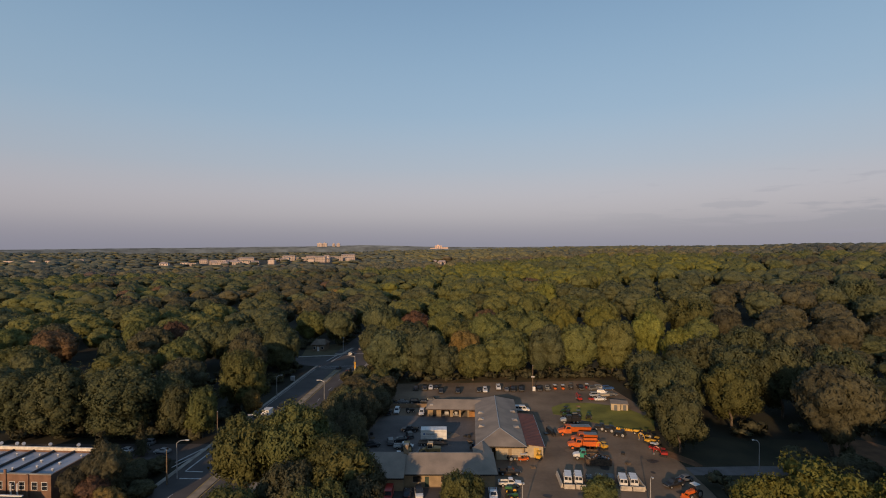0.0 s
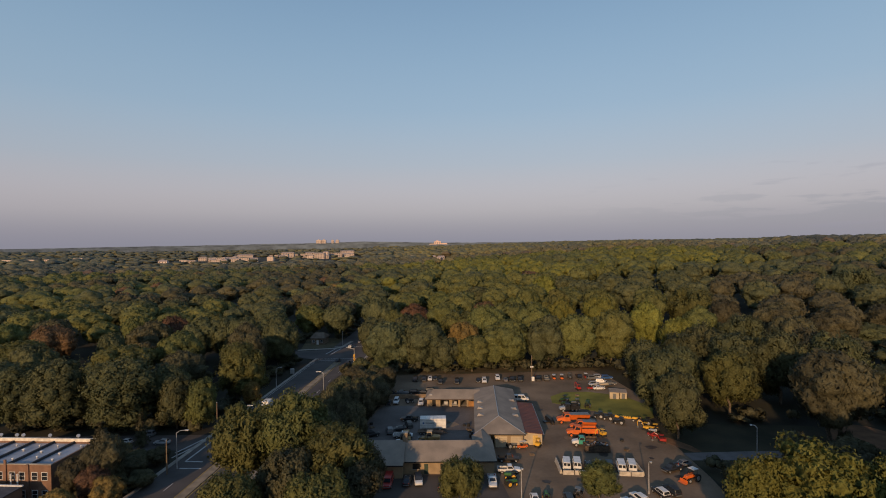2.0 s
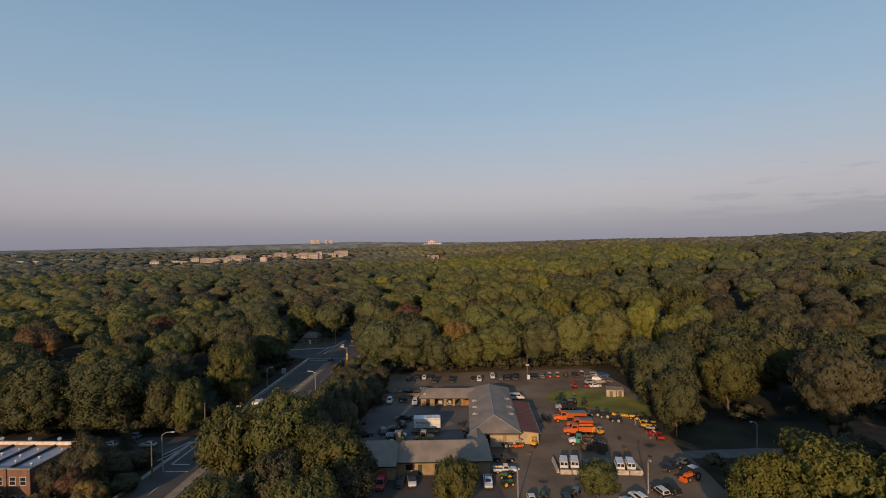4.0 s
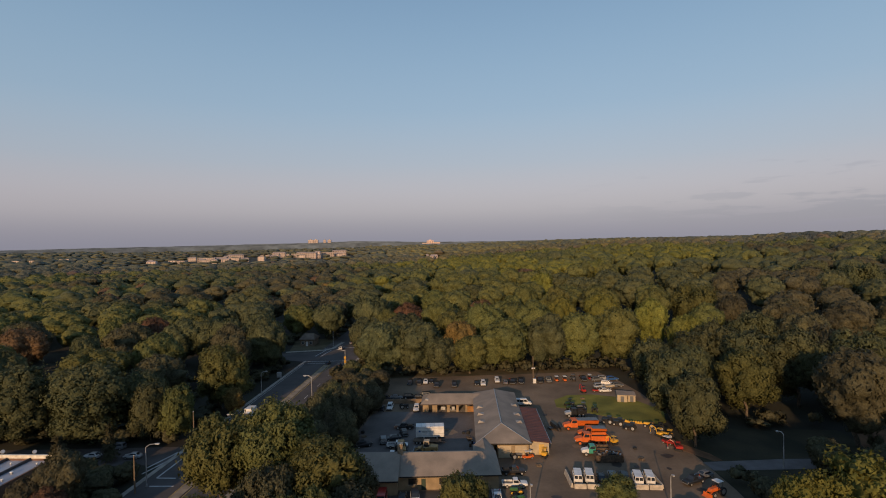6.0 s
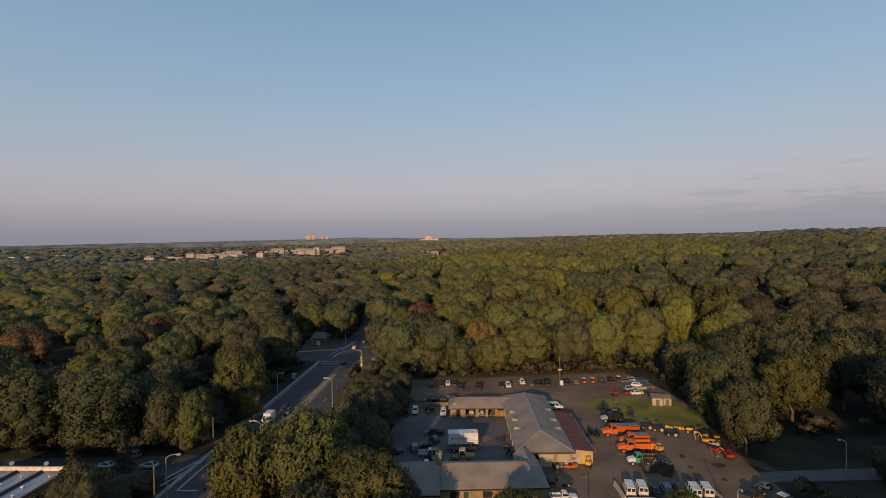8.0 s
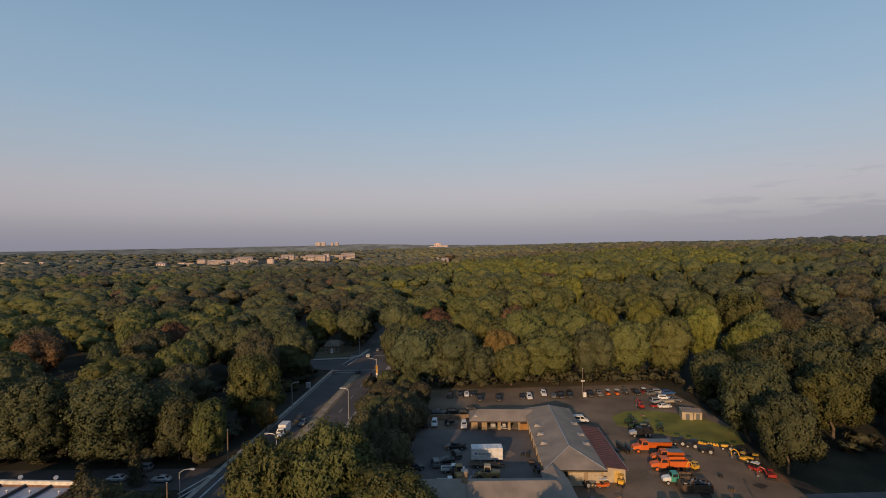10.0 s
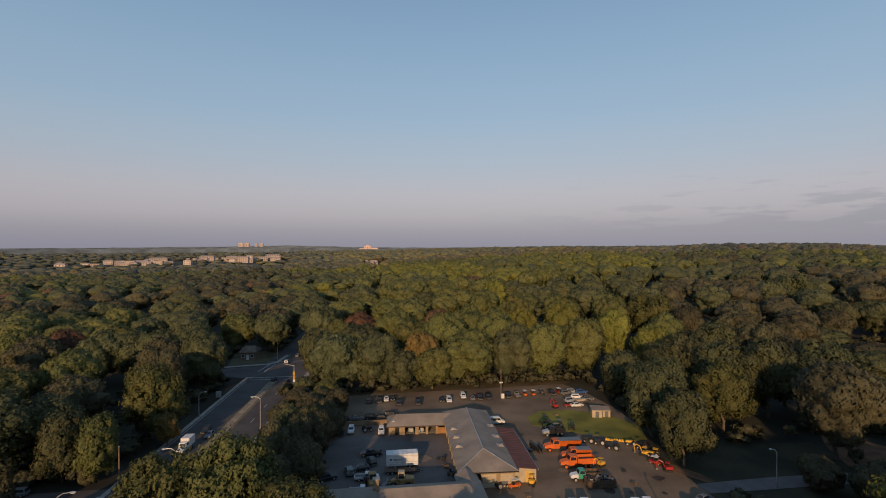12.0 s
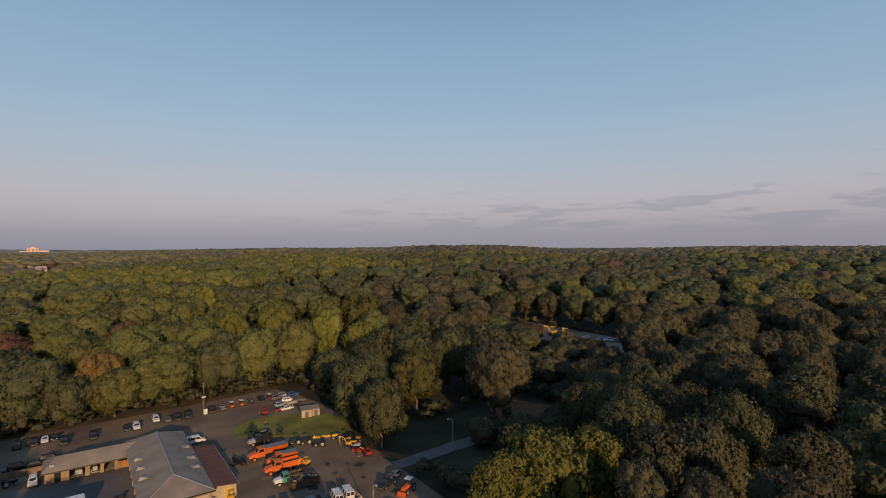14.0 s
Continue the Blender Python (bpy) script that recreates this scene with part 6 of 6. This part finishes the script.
# ---- lamps, poles, signals ----
def lamp_post(x, y, high, arm, turn, label="tall grey street lamp with curved arm", mat=None):
    ob = thing("street_lamp", pose(x, y, 0.05, rz=turn), label, "street lamp", "street lamps")
    mat = mat or STEEL
    part("base", tube(nb(), (0, 0, 0), (0, 0, 0.5), 0.2, 0.16), mat, ob)
    part("pole", tube(nb(), (0, 0, 0.5), (0, 0, high - 0.6), 0.12, 0.08), mat, ob)
    pts = [(0, 0, high - 0.6), (arm * 0.3, 0, high - 0.1), (arm * 0.75, 0, high)]
    bm = nb()
    for a, b in zip(pts, pts[1:]):
        tube(bm, a, b, 0.07, 0.06, 6)
    part("arm", bm, mat, ob)
    head = part("lamp_head", hull([(arm * 0.7, 0.10, high - 0.1, high + 0.08), (arm * 0.85, 0.18, high - 0.12, high + 0.1), (arm * 1.05, 0.12, high - 0.08, high + 0.06)], 0.04), SILVER, ob)
    part("lens", box(nb(), arm * 0.76, arm * 1.0, -0.12, 0.12, high - 0.16, high - 0.1), WHITE, head)
    return ob


lamp_post(-45.0, 107.6, 8.0, 2.4, 0)
lamp_post(-22.4, 152.6, 8.0, 2.2, 172)
lamp_post(-33.0, 122.5, 8.0, 2.2, 178)
lamp_post(-39.5, 165.0, 6.6, 1.8, 10)
lamp_post(-27.0, 232.0, 6.5, 1.8, -80)
lamp_post(75.8, 100.4, 7.2, 1.3, 165, "slender grey lamp post beside the drive")
lamp_post(23.0, 88.2, 6.2, 1.0, -90, "pale lamp post in the depot yard")
lamp_post(46.6, 88.6, 6.2, 1.0, -90, "pale lamp post in the depot yard")


def utility_pole(x, y, high, label="weathered wooden utility pole", boxes=False):
    ob = thing("utility_pole", pose(x, y, 0), label, "utility pole", "utility poles")
    part("pole", tube(nb(), (0, 0, 0), (0, 0, high), 0.16, 0.11), WOODP, ob)
    part("cap", tube(nb(), (0, 0, high), (0, 0, high + 0.06), 0.13, 0.10), STEEL, ob)
    if boxes:
        for s in (-0.3, 0.3):
            part("floodlight", box(nb(), s - 0.22, s + 0.22, -0.3, 0.0, high * 0.52, high * 0.52 + 0.4, 0.03), WHITE, ob)
    return ob


utility_pole(-45.9, 105.2, 7.0)
utility_pole(-42.8, 123.8, 8.6)
utility_pole(44.0, 165.4, 8.0, "slender pole with floodlights at the yard's edge", True)
cabinet = thing("electric_cabinet", at(44.0, 163.9, 0), "white electric cabinet below a pole", "cabinet")
part("body", box(nb(), -0.55, 0.55, -0.4, 0.4, 0.1, 1.7, 0.04), WHITE, cabinet)
part("plinth", box(nb(), -0.65, 0.65, -0.5, 0.5, 0, 0.1), CONCRETE, cabinet)
part("door", box(nb(), -0.48, 0.48, -0.43, -0.4, 0.2, 1.6), WHITE, cabinet)


def signal(x, y, turn, arm=5.0):
    ob = thing("traffic_signal", pose(x, y, 0.05, rz=turn), "traffic signal on a grey mast with yellow housing", "traffic signal", "traffic signals")
    part("mast", tube(nb(), (0, 0, 0), (0, 0, 6.5), 0.14, 0.1), STEEL, ob)
    part("arm", tube(nb(), (0, 0, 6.2), (arm, 0, 6.9), 0.09, 0.06), STEEL, ob)
    for px, pz in ((0.0, 3.2), (0.05, 1.9)):
        head = part("signal_head", box(nb(), px - 0.3, px + 0.3, -0.45, -0.15, pz, pz + 1.1, 0.03), YELLOW, ob)
        for k in range(3):
            part("signal_lens", tube(nb(), (px, -0.45, pz + 0.22 + 0.33 * k), (px, -0.5, pz + 0.22 + 0.33 * k), 0.12), DARK, head)
    part("notice", box(nb(), -0.32, 0.32, -0.22, -0.17, 1.0, 1.75, 0.01), WHITE, ob, "plain white sign plate")
    return ob


signal(-17.5, 192.2, 0, -3.0)
signal(-31.0, 113.0, 180, 4.2)
kiosk = thing("signal_cabinet", pose(-38.4, 182.4, 0.17), "grey traffic signal cabinet on the pavement", "cabinet")
part("body", box(nb(), -0.7, 0.7, -0.4, 0.4, 0, 1.7, 0.05), SILVER, kiosk)
part("door", box(nb(), -0.6, 0.6, -0.43, -0.4, 0.1, 1.6), SILVER, kiosk)

# cars on the streets
ROAD_N, ROAD_S = 82.2, -97.8
for x, y, t, kind, mat, label in ((-24.6, 199.0, ROAD_N, sedan, BLACK, "black car waiting at the signals"), (-20.2, 195.2, ROAD_N, sedan, BLACK, "black car near the signals"),
                                  (-34.9, 153.2, ROAD_S, suv, BLACK, "black car on the avenue behind a truck"), (-33.4, 150.0, ROAD_S, sedan, GREY, "dark car on the avenue"), (-22.6, 224.5, ROAD_N, suv, SILVER, "silver car beyond the signals"),
                                  (-19.5, 236.0, ROAD_N, sedan, GREY, "grey car beyond the signals"), (-63.2, 122.4, 172, sedan, SILVER, "silver car parked on the side street"),
                                  (-54.4, 121.3, 176, sedan, SILVER, "silver car parked on the side street"), (-60.5, 126.6, 174, suv, GREY, "grey car on the side street"), (-37.8, 128.0, ROAD_S, sedan, BLACK, "black car waiting at the side street")):
    kind(pose(x, y, 0.055, rz=t) @ Matrix.Scale(1 / PLAN, 4), mat, label)
truck(pose(-36.7, 142.2, 0.055, rz=ROAD_S) @ Matrix.Scale(1 / PLAN, 4), WHITE, "white box truck driving on the avenue", 7.0, "box", body_mat=WHITE)

# machines in the cleared lot
for x, y, t in ((196.5, 159, 150), (197.5, 153, 200)):
    digger(pose(x, y, ground_z(x, y) + 0.15, rz=t), YELLOW, "yellow excavator working in the cleared lot").scale = (1.9, 1.9, 1.9)
for x, y, mat in ((202, 145, WHITE), (202.6, 138.4, SILVER), (204, 135.6, WHITE), (205, 133, SILVER), (206.2, 130.3, GREY), (207.4, 127.4, BLACK)):
    suv(pose(x, y, ground_z(x, y) + 0.15, rz=160) @ Matrix.Scale(1 / PLAN, 4), mat, "car parked in the cleared lot")
bank = part("spoil_heap", hull([(-9, 0.5, -0.5, 0.3), (-5, 3.0, -0.5, 1.6), (2, 3.6, -0.5, 1.9), (8, 1.2, -0.5, 0.7)], 0.3), DIRT)
bank.matrix_world = pose(198, 151, ground_z(198, 151), rz=60)
tagged(bank, "heap of bare earth in the lot", "earth heap")

# ---- the far town ----
FAR_BRICK = material("far_brick", (0.35, 0.285, 0.255), 0.9, vary=0.2, scale=0.02, fine=0.3, random_tint=0.2)
FAR_ROOF = material("far_roof", (0.30, 0.25, 0.235), 0.85, vary=0.15, scale=0.03, fine=0.3)
FAR_PALE = material("far_pale_wall", (0.47, 0.38, 0.33), 0.85, vary=0.12, scale=0.02, fine=0.3, random_tint=0.15)
town = random.Random(21)


def far_house(x, y, w, d, h, mat, label, name="apartment_block", rows=3, pitched=True):
    z = ground_z(x, y) - 0.5
    ob = thing(name, pose(x, y, z, rz=town.uniform(-15, 15)), label, "building", "far buildings")
    part("wall", box(nb(), -w / 2, w / 2, -d / 2, d / 2, 0, h), mat, ob)
    if pitched:
        part("roof", roof_gable(nb(), -w / 2 - 0.4, w / 2 + 0.4, -d / 2 - 0.4, d / 2 + 0.4, h + 0.1, h + 2.6, along="x", hip0=2, hip1=2), FAR_ROOF, ob)
    else:
        part("parapet", box(nb(), -w / 2 - 0.2, w / 2 + 0.2, -d / 2 - 0.2, d / 2 + 0.2, h, h + 0.5), FAR_PALE, ob)
    n = max(3, int(w / 5))
    for k in range(rows):
        for j in range(n):
            u = -w / 2 + w * (j + 0.5) / n
            zz = h * (k + 0.35) / rows
            part("window", box(nb(), u - 0.8, u + 0.8, -d / 2 - 0.08, -d / 2 + 0.05, zz, zz + h / rows * 0.5), GLASS, ob)
    return ob


for x, y, w, top in ((-476, 1316, 30, 14), (-441, 1412, 40, 18), (-413, 1316, 24, 13), (-372, 1606, 40, 19), (-298, 1572, 30, 18.5), (-248, 1459, 30, 19), (-213, 1525, 36, 18.5), (-236, 1490, 16, 22), (-199, 1688, 44, 21)):
    base = ground_z(x, y) - 0.5
    far_house(x, y, w, 12, max(6.0, top - base - 2), FAR_BRICK if town.random() < 0.55 else FAR_PALE, "distant brick apartment block lit by low sun", pitched=town.random() < 0.5)
for k in range(40):                             # small blocks strung out among the trees
    spread = town.random()
    az, d = radians(-25.5 + 19.5 * spread), town.uniform(1260, 1480) + 220 * spread
    x, y = d * math.sin(az), d * math.cos(az)
    far_house(x, y, town.uniform(8, 22), 10, town.uniform(6.5, 9.5) + 3 * spread, FAR_BRICK if town.random() < 0.6 else FAR_PALE, "small distant block among trees lit by low sun", rows=2, pitched=town.random() < 0.7)
for x, y, w, h in ((75, 1108, 16, 7), (50, 1150, 12, 7), (62, 1180, 10, 7), (10, 1230, 14, 7), (-40, 1210, 18, 7), (70, 1096, 10, 6)):
    far_house(x, y, w, 9, h + 3, FAR_PALE, "distant pale house among trees", "far_house", 2)
for az, d, w, h in ((-36.5, 1500, 34, 6), (-35.4, 1480, 44, 6), (-33.9, 1500, 20, 5), (-31.8, 1550, 20, 6), (-38.4, 1550, 36, 6)):
    a = math.radians(az)
    far_house(d * math.sin(a), d * math.cos(a), w, 12, h + 9, FAR_PALE, "distant pale building on the plain", rows=2, pitched=False)


def tower(x, y, w, h, mat, label, steps=()):
    z = ground_z(x, y) - 1
    ob = thing("tower_block", pose(x, y, z), label, "tower", "towers")
    part("shaft", box(nb(), -w / 2, w / 2, -12, 12, 0, h), mat, ob)
    part("plant_room", box(nb(), -w / 6, w / 6, -5, 5, h, h + 5), mat, ob)
    n = 3
    for k in range(n):
        u = -w / 2 + w * (k + 0.5) / n
        part("window_band", box(nb(), u - w / 12, u + w / 12, -12.15, -11.9, 4, h - 4), FAR_ROOF, ob)
    for dx, ww, hh in steps:
        part("wing", box(nb(), dx - ww / 2, dx + ww / 2, -14, 10, 0, hh), mat, ob)
    return ob


for x, w, h in ((-607, 32, 64), (-572, 30, 64), (-513, 16, 62), (-481, 22, 62)):
    tower(x, 3500, w, h - ground_z(x, 3500) + 4, FAR_PALE, "distant tower block on the horizon")
tower(176, 3000, 40, 50 - ground_z(176, 3000), material("pink_stone", (0.62, 0.44, 0.36), 0.8, vary=0.1, scale=0.02, fine=0.2), "distant stepped pinkish building on the horizon", ((-28, 40, 36 - ground_z(176, 3000)), (36, 44, 39 - ground_z(176, 3000))))

# the farthest ridges, a plain backdrop along the horizon, haze put into their colour
RIDGE = material("hazed_ridge", (0.115, 0.138, 0.152), 1.0, vary=0.35, scale=0.012, fine=0.05)
for dist, fall, seed in ((2600, 0.20, 1.0), (3200, 0.10, 5.0), (3800, 0.0, 9.0)):
    rings = []
    n = 300
    for k in range(n + 1):
        bearing = -50 + 152 * k / n
        az = radians(bearing)
        rise = np.interp(bearing, (-40, -25, -14, -5, 2, 11, 23, 34, 60, 95), (-0.20, -0.10, 0.0, 0.12, -0.06, -0.14, -0.05, -0.10, -0.16, -0.05)) - fall
        x, y = dist * math.sin(az), dist * math.cos(az)
        top = 45.5 + dist * math.tan(radians(rise)) + dist / 3000 * (2.5 * noise.noise((k / 17, seed, 0)) + 1.5 * noise.noise((k / 3.1, seed, 2)) + 1.0 * noise.noise((k / 0.9, seed, 4)))
        rings.append([(x * 0.985, y * 0.985, 0), (x, y, top), (x * 1.03, y * 1.03, top - 6), (x * 1.05, y * 1.05, 0)])
    tagged(part("backdrop", loft(nb(), rings), RIDGE), "distant wooded ridge on the horizon, painted haze blue", "hills", kind="structure")

# from plan units to metres
for ob in list(scene.objects):
    if ob.parent is None and ob is not cam and ob is not sun:
        ob.matrix_world = Matrix.Scale(PLAN, 4) @ ob.matrix_basis
